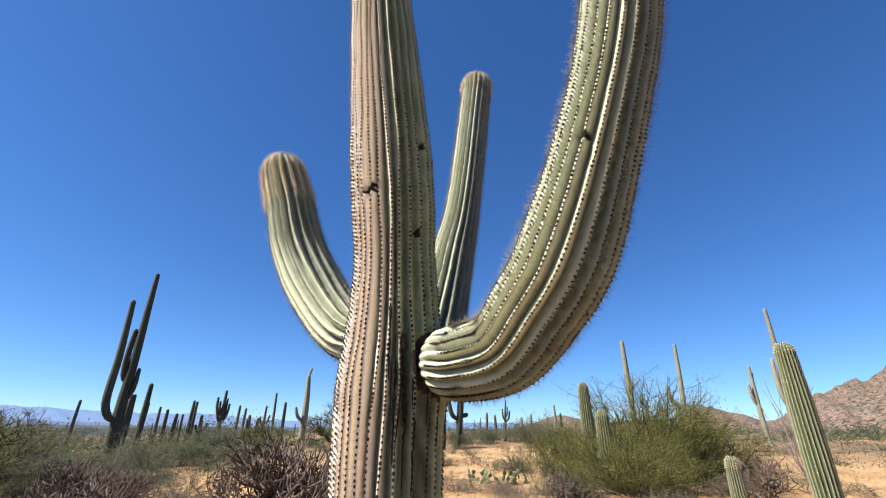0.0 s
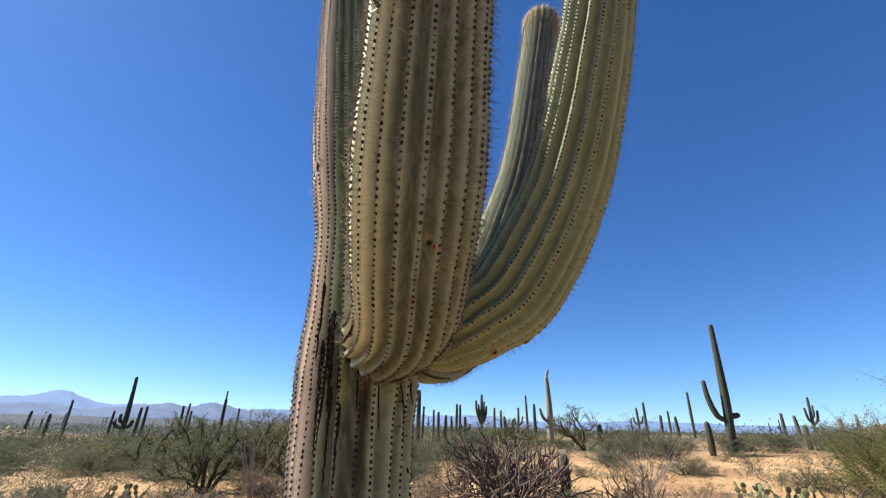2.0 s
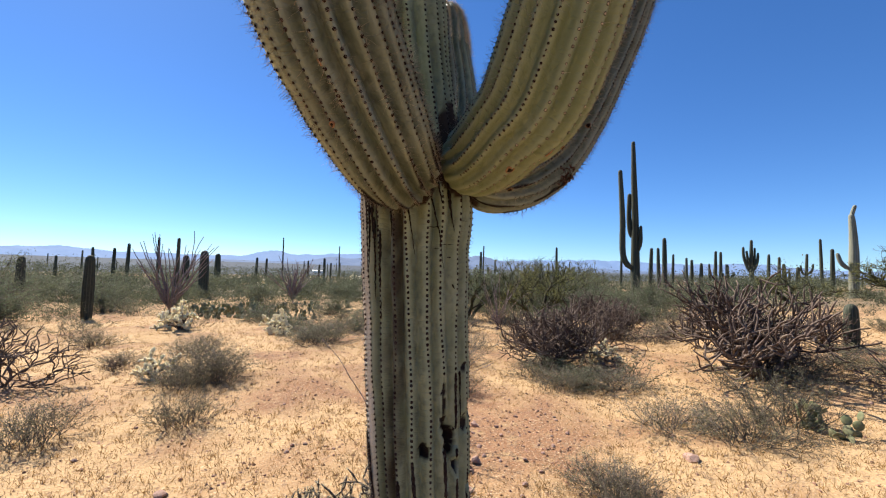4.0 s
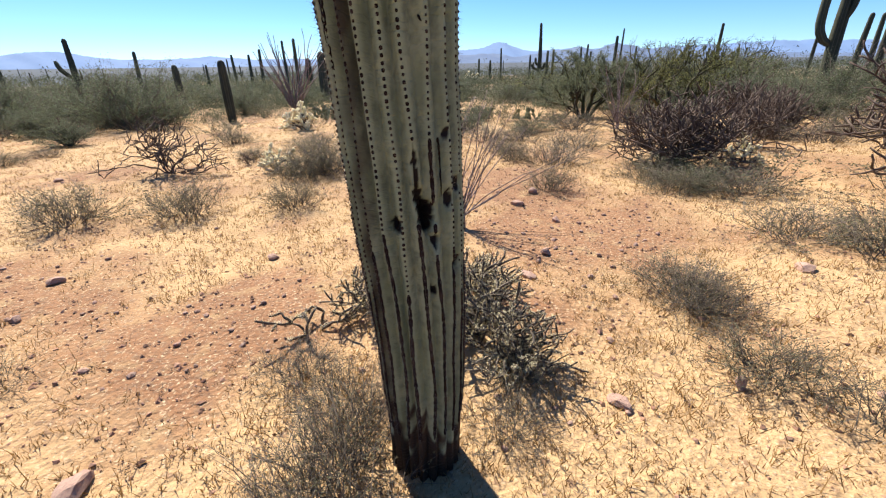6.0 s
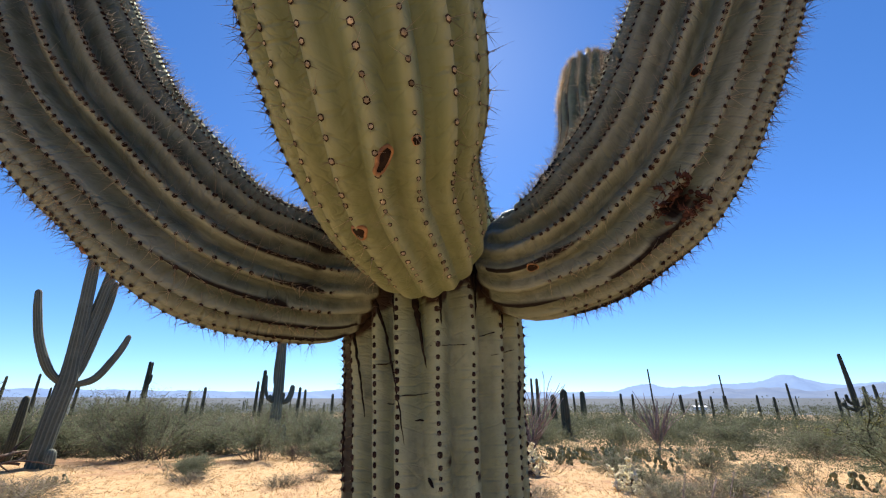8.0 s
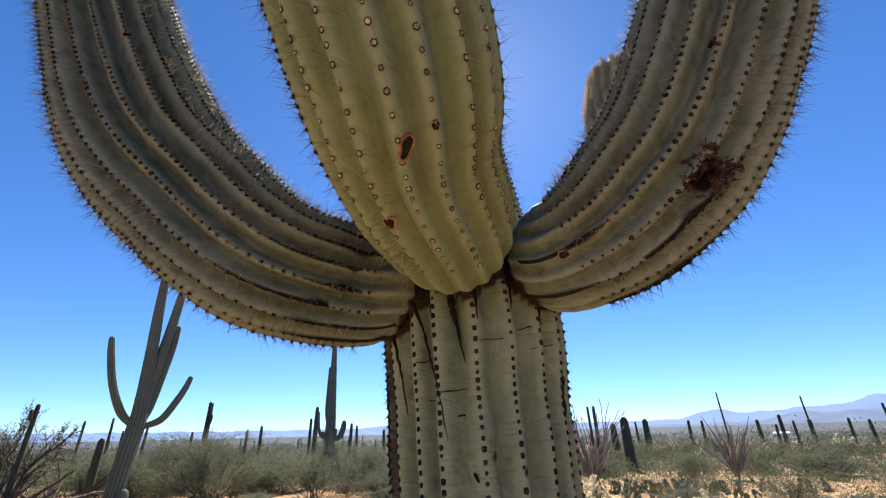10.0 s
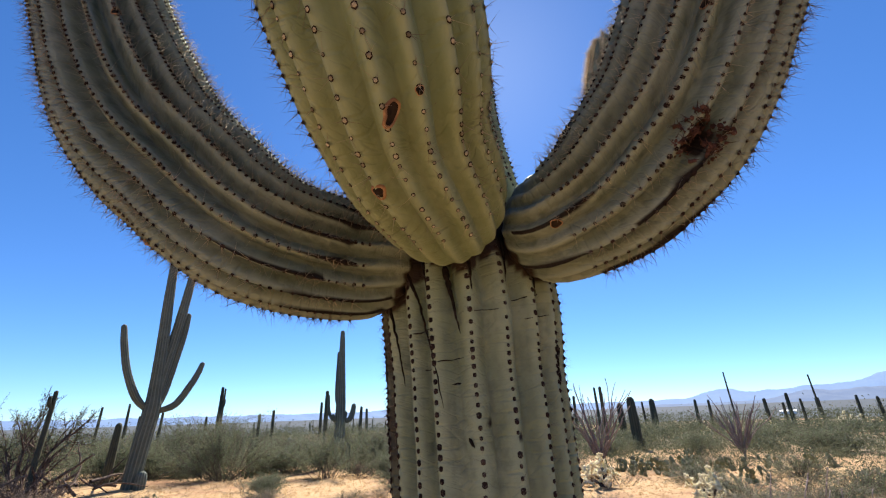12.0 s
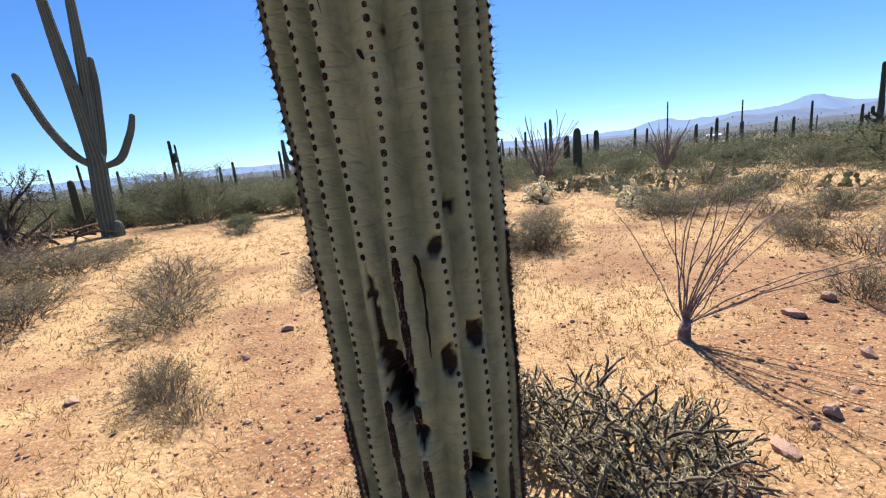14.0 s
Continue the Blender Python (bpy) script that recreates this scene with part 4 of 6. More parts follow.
shaped_saguaro(-13.4, -12.1, -134.8, (((0.11, 0.1, 0.205), (0.09, 1.5, 0.23), (0.07, 2.6, 0.20), (0.02, 4.2, 0.15), (-0.02, 5.6, 0.095)), ((0.0, 1.75, 0.07), (-0.15, 1.80, 0.09), (-0.25, 2.0, 0.08)), ((-0.02, 2.2, 0.08), (-0.11, 2.8, 0.095), (-0.13, 3.8, 0.08), (-0.14, 4.65, 0.06)), ((0.18, 1.78, 0.08), (0.26, 1.85, 0.09), (0.29, 2.12, 0.08)),
                                      ((-0.05, 1.68, 0.06), (-0.30, 1.88, 0.068), (-0.42, 2.22, 0.064), (-0.46, 2.8, 0.05)), ((0.30, 1.70, 0.09), (0.50, 1.82, 0.12), (0.60, 2.12, 0.115), (0.63, 2.42, 0.09))), "stout saguaro with a ring of short arms", 64, True, 13)
shaped_saguaro(0.07, 21.97, -1, (((-0.25, 0.0, 0.165), (-0.09, 1.9, 0.165), (-0.03, 3.7, 0.13), (0.01, 5.3, 0.09)), ((-0.18, 1.35, 0.08), (-0.48, 1.55, 0.11), (-0.67, 2.2, 0.105), (-0.72, 2.95, 0.08)), ((-0.10, 1.55, 0.08), (0.10, 1.55, 0.11), (0.30, 1.62, 0.10))), "green saguaro with one raised and one stubby arm", 74)
shaped_saguaro(-25.2, 45.6, -30.7, (((0.22, 0.0, 0.17), (0.24, 2.5, 0.18), (0.26, 4.9, 0.13)), ((0.15, 1.6, 0.10), (-0.10, 2.2, 0.14), (-0.36, 3.2, 0.14), (-0.41, 4.2, 0.11)), ((0.30, 1.6, 0.10), (0.55, 2.1, 0.13), (0.74, 2.8, 0.13), (0.79, 3.6, 0.10)), ((0.20, 2.2, 0.09), (0.0, 2.7, 0.12), (-0.14, 3.8, 0.10)), ((0.35, 2.2, 0.09), (0.50, 2.7, 0.11), (0.53, 4.1, 0.09))),
               "distant many-armed candelabra saguaro", 77)
shaped_saguaro(5.06, 50.95, 5.2, (((0.0, 0.0, 0.12), (0.02, 1.5, 0.12), (0.13, 3.5, 0.09)), ((0.0, 1.3, 0.08), (-0.22, 1.7, 0.10), (-0.28, 2.6, 0.08)), ((0.05, 1.2, 0.08), (0.40, 1.6, 0.10), (0.55, 2.4, 0.08)), ((0.05, 1.7, 0.08), (0.24, 2.0, 0.09), (0.30, 2.8, 0.07))), "distant many-armed candelabra saguaro", 76)
shaped_saguaro(-58.2, 22.0, -70, (((0.0, 0.0, 0.26), (0.05, 2.5, 0.27), (0.0, 4.6, 0.22), (-0.10, 7.0, 0.16)), ((0.0, 1.3, 0.16), (-0.7, 1.6, 0.20), (-1.0, 2.1, 0.17)), ((0.1, 1.4, 0.16), (0.6, 1.7, 0.22), (0.75, 2.3, 0.18)), ((0.0, 1.8, 0.14), (-0.45, 2.2, 0.17), (-0.5, 2.9, 0.14))), "tall distant saguaro with short arms low on its trunk", 78)
shaped_saguaro(11.6, 16.3, 35.5, (((0.10, 0.0, 0.125), (0.12, 1.1, 0.12), (0.14, 1.9, 0.11), (0.25, 3.7, 0.085), (0.28, 5.15, 0.065)), ((0.14, 1.55, 0.07), (0.03, 1.9, 0.09), (0.0, 2.7, 0.08), (0.04, 3.25, 0.06))), "tall pale saguaro with one close arm", 73)
shaped_saguaro(14.8, 22.6, 33.3, (((0.05, 0.0, 0.12), (0.02, 1.3, 0.115), (0.03, 2.6, 0.10), (0.06, 3.7, 0.06)), ((0.0, 1.75, 0.06), (-0.13, 2.1, 0.08), (-0.16, 2.8, 0.06)), ((0.03, 2.9, 0.04), (0.08, 3.0, 0.05), (0.13, 3.35, 0.04))), "pale saguaro with one close arm", 72)
shaped_saguaro(7.43, 15.3, 26, (((0.10, 0.0, 0.085), (0.12, 1.7, 0.085), (0.18, 2.7, 0.07), (0.22, 3.75, 0.055)), ((0.08, 1.6, 0.06), (-0.15, 1.75, 0.075), (-0.24, 2.0, 0.07), (-0.29, 2.35, 0.055))), "slender saguaro with one low arm", 71)
shaped_saguaro(-17.66, -10.31, -123, (((0.05, 0.0, 0.12), (0.05, 1.5, 0.11), (0.05, 2.85, 0.08)), ((0.0, 1.45, 0.05), (-0.20, 1.65, 0.08), (-0.35, 1.85, 0.08), (-0.39, 2.1, 0.06))), "dark saguaro with one short arm", 88)

# plain trunks nearby
saguaro(4.51, 6.10, 2.43, 0.155, (), "leaning green young saguaro with pale ribs", seed=65, near=True, lean=(0.02, -0.02), ribs=14)
saguaro(3.74, 6.62, 0.95, 0.105, (), "small young saguaro beside a dead shrub", seed=66, near=True, ribs=13)
saguaro(3.29, 11.87, 2.32, 0.17, (), "upright young saguaro in a palo verde bush", seed=67, near=True, ribs=13)
saguaro(3.27, 10.54, 1.60, 0.18, (), "short stout young saguaro in a palo verde bush", seed=68, near=True, ribs=13)
saguaro(3.99, 11.7, 1.25, 0.11, (), "short stout young saguaro in a palo verde bush", seed=69, ribs=12)
saguaro(7.46, 19.56, 4.65, 0.12, (), "slender saguaro rising behind a palo verde", seed=70)
saguaro(-0.85, 21.97, 1.35, 0.13, (), "small saguaro beside a taller one", seed=75)
saguaro(2.75, 28.3, 1.15, 0.13, (), "short saguaro standing on pale sand", seed=60)
saguaro(-3.1, 11.0, 0.85, 0.125, (), "small dark saguaro between dead branches", seed=79)
saguaro(-25.8, -2.24, 2.70, 0.26, (), "thick dark young saguaro", seed=80)
saguaro(-37.0, -4.84, 2.75, 0.27, (), "thick dark young saguaro", seed=81)
saguaro(-46.8, -3.56, 3.15, 0.30, (), "thick dark young saguaro", seed=82)
saguaro(-14.0, -15.8, 1.15, 0.17, (), "small barrel-shaped young saguaro", seed=83, near=True)
saguaro(-6.0, -11.95, 0.50, 0.14, (), "small young saguaro at the foot of a big one", seed=84, near=True)
saguaro(-5.97, -13.9, 1.75, 0.115, (), "short thick saguaro among green shrubs", seed=85)
saguaro(-12.5, -10.6, 0.95, 0.11, (), "small barrel-shaped young saguaro", seed=86, near=True)
saguaro(-3.53, -11.59, 2.5, 0.058, ((0.85, 60, 0.12, 0.95, 0.7),), "thin dead-looking saguaro pole by a bare tree", seed=87)
saguaro(-14.3, -3.8, 1.95, 0.15, (), "thick dark young saguaro", seed=89)
saguaro(-19.3, -7.4, 2.0, 0.15, (), "thick dark young saguaro", seed=90)
saguaro(-12.0, -18.6, 3.5, 0.085, ((0.70, -60, 0.14, 0.84, 0.9),), "slender saguaro above green shrubs", seed=91)
saguaro(-20.4, -2.62, 3.0, 0.085, (), "thin upright saguaro behind an ocotillo", seed=92)
saguaro(-24.2, -24.8, 3.5, 0.12, (), "plain saguaro pole among distant shrubs", seed=93)
saguaro(-34.8, 20.3, 4.1, 0.14, (), "plain saguaro pole among distant shrubs", seed=94)
saguaro(-36.9, 31.1, 5.0, 0.15, (), "plain saguaro pole among distant shrubs", seed=95)

# plain poles farther off: x, y, height of the tip above eye level's plane
SOUTH_POLES = [(-18.9, -49.7, 3.7), (-22.9, -53.4, 4.2), (-23.6, -47.6, 3.1), (-36.6, -58.1, 6.6), (-22.2, -37.0, 2.4), (-25.8, -34.6, 2.5), (-26.8, -33.9, 2.8), (-23.6, -23.6, 3.8), (-25.3, -21.7, 2.6), (-33.1, -27.9, 2.7), (-34.8, -25.9, 2.3), (-39.2, -19.0, 2.9)]
WEST_POLES = [(-46.0, -16.1, 1.9), (-46.8, -13.7, 2.8), (-47.2, -12.3, 2.8), (-47.5, -11.3, 3.3), (-43.1, -7.9, 3.8), (-59.0, -6.0, 2.6), (-49.0, 0.0, 2.4), (-59.2, 1.0, 2.5), (-83.3, 3.9, 7.0), (-59.3, 6.4, 2.4), (-59.2, 7.8, 1.9), (-48.6, 7.2, 2.6), (-83.0, 14.4, 5.8), (-59.0, 9.4, 2.2), (-58.3, 13.7, 2.3), (-57.9, 15.2, 2.1), (-57.7, 16.6, 3.5), (-56.4, 20.1, 2.6), (-46.1, 18.6, 2.8), (-55.5, 22.9, 3.2), (-44.7, 21.8, 3.1), (-53.9, 26.6, 3.7), (-69.9, 39.8, 6.6), (-42.7, 25.7, 2.1)]
NORTH_POLES = [(-30.0, 33.6, 3.7), (-19.6, 25.3, 3.5), (-24.3, 31.9, 4.0), (-19.0, 26.0, 4.2), (-26.5, 36.4, 3.7), (-28.6, 41.2, 3.6), (-25.2, 37.3, 3.2), (-24.6, 37.7, 2.9), (-27.0, 42.4, 3.0), (-23.7, 38.3, 4.0), (-26.2, 42.9, 4.2), (-22.9, 38.8, 2.8), (-20.4, 40.1, 3.7), (-22.3, 45.2, 3.7), (-19.4, 40.6, 2.9), (-21.1, 45.8, 2.8), (-20.6, 46.1, 4.0), (-21.7, 51.1, 5.7), (-16.8, 41.8, 4.1), (-7.3, 29.4, 2.1)]
HILL_POLES = [(-8.8, 49.5, 4.1), (-7.8, 47.6, 4.5), (-6.8, 49.8, 3.4), (-5.4, 50.0, 3.3), (-3.6, 45.3, 5.2), (2.9, 49.9, 3.6), (3.9, 49.9, 3.4), (6.7, 49.6, 3.2), (7.7, 49.4, 3.5), (10.3, 48.9, 4.4), (10.9, 49.2, 3.6)]
for i, (x, y, tip) in enumerate(SOUTH_POLES + WEST_POLES + NORTH_POLES + HILL_POLES):
    h = tip - float(level(x, y)) + 0.05
    arms = ((0.45, 75, 0.45, 0.72, 0.7), (0.42, -105, 0.40, 0.68, 0.7)) if i in (47, 52, 56) else ()
    saguaro(x, y, h, 0.13 + 0.012 * (i % 4), arms, "plain saguaro pole among distant shrubs", "distant saguaros", seed=100 + i, ribs=10, lean=(0.08 * math.sin(i * 2.1), 0.08 * math.cos(i * 1.7)))


def far_saguaros():
    rng = np.random.default_rng(77)
    kinds = []
    for k, (h, arms) in enumerate(((3.6, ()), (4.4, ()), (3.0, ()), (4.2, ((0.4, 70, 0.4, 0.65, 0.7),)), (4.6, ((0.35, -80, 0.5, 0.7, 0.7), (0.42, 100, 0.45, 0.6, 0.7))))):
        kinds.append(saguaro(-60 - 4 * k, 30 + 9 * k, h, 0.17, arms, "far saguaro on the desert plain", "distant saguaros", seed=200 + k, ribs=9))
    for i in range(130):
        az = radians(rng.uniform(-175, 30))
        d = 62 * (1 + rng.uniform(0, 1) ** 1.5 * 4.5)
        x, y = d * math.sin(az), 1.4 + d * math.cos(az)
        k = kinds[int(rng.choice(5, p=(0.3, 0.25, 0.2, 0.15, 0.1)))]
        q = rng.uniform(0.5, 0.95)
        m = Matrix.Translation((x, y, float(level(x, y)) - 0.1)) @ Matrix.Rotation(rng.uniform(0, 6.28), 4, "Z") @ Matrix.Diagonal((q, q, q, 1))
        copy_thing(k, m)


far_saguaros()


# ---- shrubs ----
def bent(rng, start, way, length, n, droop=0.0, wander=0.25):
    pts, d = [np.array(start, float)], unit(np.array(way, float))
    for _ in range(n):
        d = unit(d + rng.normal(0, wander, 3) + np.array([0, 0, -droop]))
        pts.append(pts[-1] + d * length / n)
    return np.array(pts)


LEAF_V = np.array([(-0.3, -0.35, 0), (0.3, -0.3, 0.05), (0, 0.62, 0)])
LEAF_F = [(0, 1, 2)]


def leaves(geo, places, size, rng, flat=False):
    n = len(places)
    z = rng.normal(size=(n, 3)) + (np.array([0, 0, 1.5]) if flat else 0)
    fr = axes_to(z, rng) * (size * rng.uniform(0.6, 1.4, n))[:, None, None]
    stamp(geo, LEAF_V, LEAF_F, places, fr)


def shrub_kind(name, label, category, seed, stems, spread, twigs, leaf_count, leaf_size, leaf_mat, stem_mat, stem_r, wander=0.22, tip_bias=0.5, foot=0.03, kinks=2):
    """A shrub one metre wide and high at the origin: woody stems with twigs, and leaves on their outer parts."""
    rng = np.random.default_rng(seed)
    top = thing(name, label, category)
    wood, green, tips = Geo(), Geo(), []
    for _ in range(stems):
        az, lean = rng.uniform(0, 2 * np.pi), rng.uniform(0.05, spread)
        way = (math.cos(az) * math.sin(lean), math.sin(az) * math.sin(lean), math.cos(lean))
        reach = rng.uniform(0.6, 1.0) * (0.98 - 0.42 * lean / 1.5)
        p = bent(rng, (rng.normal(0, foot) + way[0] * foot * 1.6, rng.normal(0, foot) + way[1] * foot * 1.6, -0.02), way, reach, 6, -0.03, wander * 0.6)
        tube(wood, p[::2] if len(p) % 2 else p, np.linspace(stem_r, stem_r * 0.3, len(p[::2] if len(p) % 2 else p)), 3)
        for _ in range(twigs):
            q = rng.integers(2, 6)
            w = unit(unit(p[q] - p[q - 1]) + rng.normal(0, 0.55, 3))
            c = bent(rng, p[q], w, rng.uniform(0.15, 0.36), kinks, 0.0, wander)
            tube(wood, c, np.linspace(stem_r * 0.45, stem_r * 0.15, len(c)), 3)
            tips.append(c)
        tips.append(p[3:6])
    segs = np.concatenate([np.stack([a[:-1], a[1:]], 1) for a in tips])
    pick = segs[rng.integers(0, len(segs), leaf_count)]
    f = rng.uniform(0, 1, (leaf_count, 1)) ** tip_bias
    at = pick[:, 0] * (1 - f) + pick[:, 1] * f + rng.normal(0, 0.026, (leaf_count, 3))
    at = at[at[:, 2] > 0.0]
    leaves(green, at, leaf_size, rng)
    part("woody_frame", wood, stem_mat, top, "thin woody stems")
    if leaf_count:
        part("foliage", green, leaf_mat, top, "many small leaves", "stuff")
    return top


def place_copies(kind, rows, label, group, seed):
    """rows: x, y, width, height. The first one is the kind itself."""
    rng = np.random.default_rng(seed)
    for i, (x, y, w, h) in enumerate(rows):
        m = Matrix.Translation((x, y, float(level(x, y)) - 0.02)) @ Matrix.Rotation(rng.uniform(0, 6.28), 4, "Z") @ Matrix.Diagonal((w, w, h, 1))
        if i == 0:
            kind.matrix_world = m
            tagged(kind, label, group=group)
        else:
            c = copy_thing(kind, m)
            c.matrix_basis = m
            tagged(c, label, group=group)


bursage = shrub_kind("bursage_shrub", "grey", "shrub", 301, 78, 1.05, 5, 3600, 0.023, M_LEAF_GREY, M_TWIG, 0.006, wander=0.34, foot=0.13, kinks=1)
place_copies(bursage, [(-1.82, 4.62, 0.80, 0.40), (-1.21, 3.20, 0.54, 0.30), (-3.65, 0.32, 0.56, 0.42), (-3.36, -1.80, 0.74, 0.52), (-3.57, -0.78, 0.72, 0.50), (-3.71, 3.25, 0.52, 0.40), (-5.65, 3.36, 0.58, 0.42), (-1.83, -2.52, 0.95, 0.40),
                       (-1.0, -1.12, 0.40, 0.34), (-0.42, 3.10, 0.50, 0.30), (-6.44, 3.35, 0.6, 0.32), (-5.41, 0.30, 0.95, 0.66), (-5.0, 0.1, 0.7, 0.45), (-7.70, 1.97, 1.25, 0.48), (-7.25, -0.02, 0.85, 0.46), (-1.22, -4.40, 1.2, 0.60), (-0.6, -4.9, 1.0, 0.55), (-1.7, -5.2, 0.9, 0.45),
                       (-2.70, -6.80, 1.7, 0.62), (-2.0, -7.3, 1.3, 0.6), (-3.53, -7.70, 1.1, 0.48), (-4.2, -8.6, 1.2, 0.5), (-7.05, -5.26, 0.8, 0.36), (-6.59, -0.92, 0.6, 0.30), (-8.87, -2.0, 0.8, 0.45), (-1.35, 4.9, 0.8, 0.45), (-3.1, 5.2, 0.8, 0.36)], "low grey-brown twiggy bursage shrub on sand", "bursage shrubs", 1)
dry = shrub_kind("dry_shrub", "dry", "shrub", 302, 80, 1.05, 4, 1300, 0.020, M_LEAF_GREY, M_TWIG, 0.0055, wander=0.34, foot=0.12, kinks=1)
place_copies(dry, [(-0.14, 1.10, 0.52, 0.42), (-0.02, 0.98, 0.42, 0.34), (-0.22, 1.16, 0.40, 0.36), (-0.57, 1.10, 0.42, 0.26), (-0.78, 0.88, 0.40, 0.22), (-0.42, 1.22, 0.34, 0.26), (-1.04, 3.21, 0.56, 0.36), (-0.89, -0.86, 0.42, 0.36), (-0.85, -0.55, 0.34, 0.26), (-0.60, 1.92, 0.36, 0.24), (-0.30, 1.80, 0.36, 0.24), (-1.03, 3.20, 0.44, 0.36), (-0.05, 3.3, 0.5, 0.30), (-2.3, -3.3, 1.0, 0.5), (-3.0, -4.3, 1.2, 0.55), (-4.6, 6.0, 0.9, 0.5), (-2.4, 8.0, 1.0, 0.5), (1.0, 8.4, 1.1, 0.5),
                   (2.2, 7.4, 0.9, 0.4), (0.6, 6.6, 0.8, 0.35), (-6.3, -7.0, 0.8, 0.35), (-7.7, -5.0, 0.6, 0.3), (5.4, 9.5, 1.2, 0.6), (7.0, 11.5, 1.3, 0.6),
                   (-0.93, 8.93, 1.14, 0.67), (0.80, 10.01, 0.72, 0.36), (3.28, 7.76, 1.20, 0.53), (-6.03, 8.31, 1.00, 0.54), (-7.00, 7.36, 1.08, 0.64), (-7.57, 4.08, 0.89, 0.42), (1.50, 7.28, 0.87, 0.44), (0.92, 9.54, 0.71, 0.40), (-7.33, 7.15, 0.81, 0.45),
                   (3.75, 9.44, 0.89, 0.43), (-2.34, 8.87, 0.76, 0.42), (1.64, 9.53, 0.72, 0.43), (-5.33, 3.90, 1.04, 0.61), (-5.24, 8.58, 1.00, 0.48), (0.00, 10.48, 0.79, 0.34), (3.49, 6.92, 0.92, 0.43), (-6.6, 4.9, 1.1, 0.5), (-7.8, 3.4, 1.2, 0.5), (-8.6, 5.6, 1.3, 0.6), (-7.4, 7.1, 1.2, 0.55), (-9.4, 2.6, 1.2, 0.5), (-5.9, 9.8, 1.2, 0.55), (-9.9, 8.0, 1.4, 0.6)], "dry leafless brown twig shrub", "dry shrubs", 2)
dark_twigs = shrub_kind("dead_shrub", "dark", "shrub", 312, 60, 1.1, 6, 500, 0.018, M_LEAF_GREY, M_DEAD, 0.0075, wander=0.36, foot=0.12)
place_copies(dark_twigs, [(-3.2, -9.4, 1.4, 0.62), (-2.4, -10.3, 1.6, 0.85), (-1.6, -9.0, 1.4, 0.70), (-2.9, -11.8, 1.5, 0.8), (-3.3, -13.0, 1.5, 0.9)], "dead dark brown twiggy shrub", "dead shrubs", 13)
creosote = shrub_kind("creosote_bush", "green", "shrub", 303, 44, 1.0, 7, 15000, 0.019, M_LEAF_GREEN, M_TWIG, 0.008)
place_copies(creosote, [(-9.15, -5.5, 1.2, 0.66), (-6.77, -7.70, 0.95, 0.54), (-7.6, -8.7, 1.0, 0.42), (-11.2, -7.6, 1.3, 0.8), (2.0, 9.0, 1.2, 0.6)], "small olive green creosote bush", "creosote bushes", 3)
tall = shrub_kind("creosote_bush", "green", "shrub", 305, 40, 0.90, 8, 19000, 0.0118, M_LEAF_GREEN, M_TWIG, 0.0048, tip_bias=0.8, foot=0.05)
place_copies(tall, [(x, y, w * (0.80 + 0.2 * math.sin(x * 5)), h * (0.78 + 0.22 * math.sin(x * 3 + y * 2))) for x, y, w, h in ((-12.1, -5.7, 3.0, 2.44), (-8.45, -12.1, 3.4, 2.68), (-9.4, -17.0, 3.2, 2.56), (-13.7, 14.0, 4.2, 3.29), (-10.9, 11.8, 3.2, 2.07), (-16.0, 12.0, 3.4, 2.68), (-14.6, -6.5, 3.0, 2.32), (-15.5, -9.0, 3.2, 2.56), (-12.0, -14.0, 3.2, 2.68),
                    (-16.5, -4.0, 2.6, 1.95), (-9.3, -14.8, 3.4, 2.68), (-11.6, -17.2, 3.6, 2.81), (-14.2, -12.6, 3.2, 2.44), (-13.4, -10.2, 2.6, 2.07), (-17.0, -12.5, 3.4, 2.68), (-15.0, -16.0, 3.6, 2.81), (-10.4, -13.2, 2.4, 1.83), (-10.0, -16.0, 3.3, 2.68), (-4.5, -17.0, 3.2, 2.44), (-1.5, -14.5, 3.0, 2.20), (-20.0, 7.5, 3.0, 2.20), (-16.5, 8.5, 2.6, 1.83), (-17.5, 17.0, 3.6, 2.93), (-11.6, 13.6, 3.2, 2.2), (-9.6, 12.8, 2.4, 1.6), (-13.0, 12.6, 3.2, 2.3), (-18.4, 13.5, 3.4, 2.4), (-15.0, 9.6, 3.0, 2.0), (-13.95, 25.9, 3.0, 1.8))],
             "dense olive green creosote bush", "creosote bushes", 3)
low_green = shrub_kind("green_brittlebush", "low", "shrub", 304, 50, 1.35, 5, 11000, 0.016, M_LEAF_GREEN, M_TWIG, 0.008)
place_copies(low_green, [(-8.5, 2.0, 1.2, 0.5), (-10.5, 1.8, 1.4, 0.55), (-9.8, 3.2, 1.3, 0.5), (-11.8, 3.8, 1.5, 0.6), (-8.6, 4.6, 1.2, 0.5), (-12.6, 1.0, 1.6, 0.6), (-14.2, 3.2, 1.6, 0.7), (-4.4, 11.5, 1.4, 0.6),
                         (-6.2, 13.0, 1.6, 0.7), (-8.6, 12.2, 1.6, 0.7), (-1.0, 14.5, 1.5, 0.6), (1.6, 13.4, 1.4, 0.6), (-3.4, 16.5, 1.7, 0.7), (-9.6, 9.0, 1.5, 0.6), (-7.0, 8.4, 1.2, 0.5), (-4.3, 5.3, 1.0, 0.4), (-3.5, 4.9, 0.9, 0.36)],
             "low green rounded brittlebush", "green shrubs", 4)


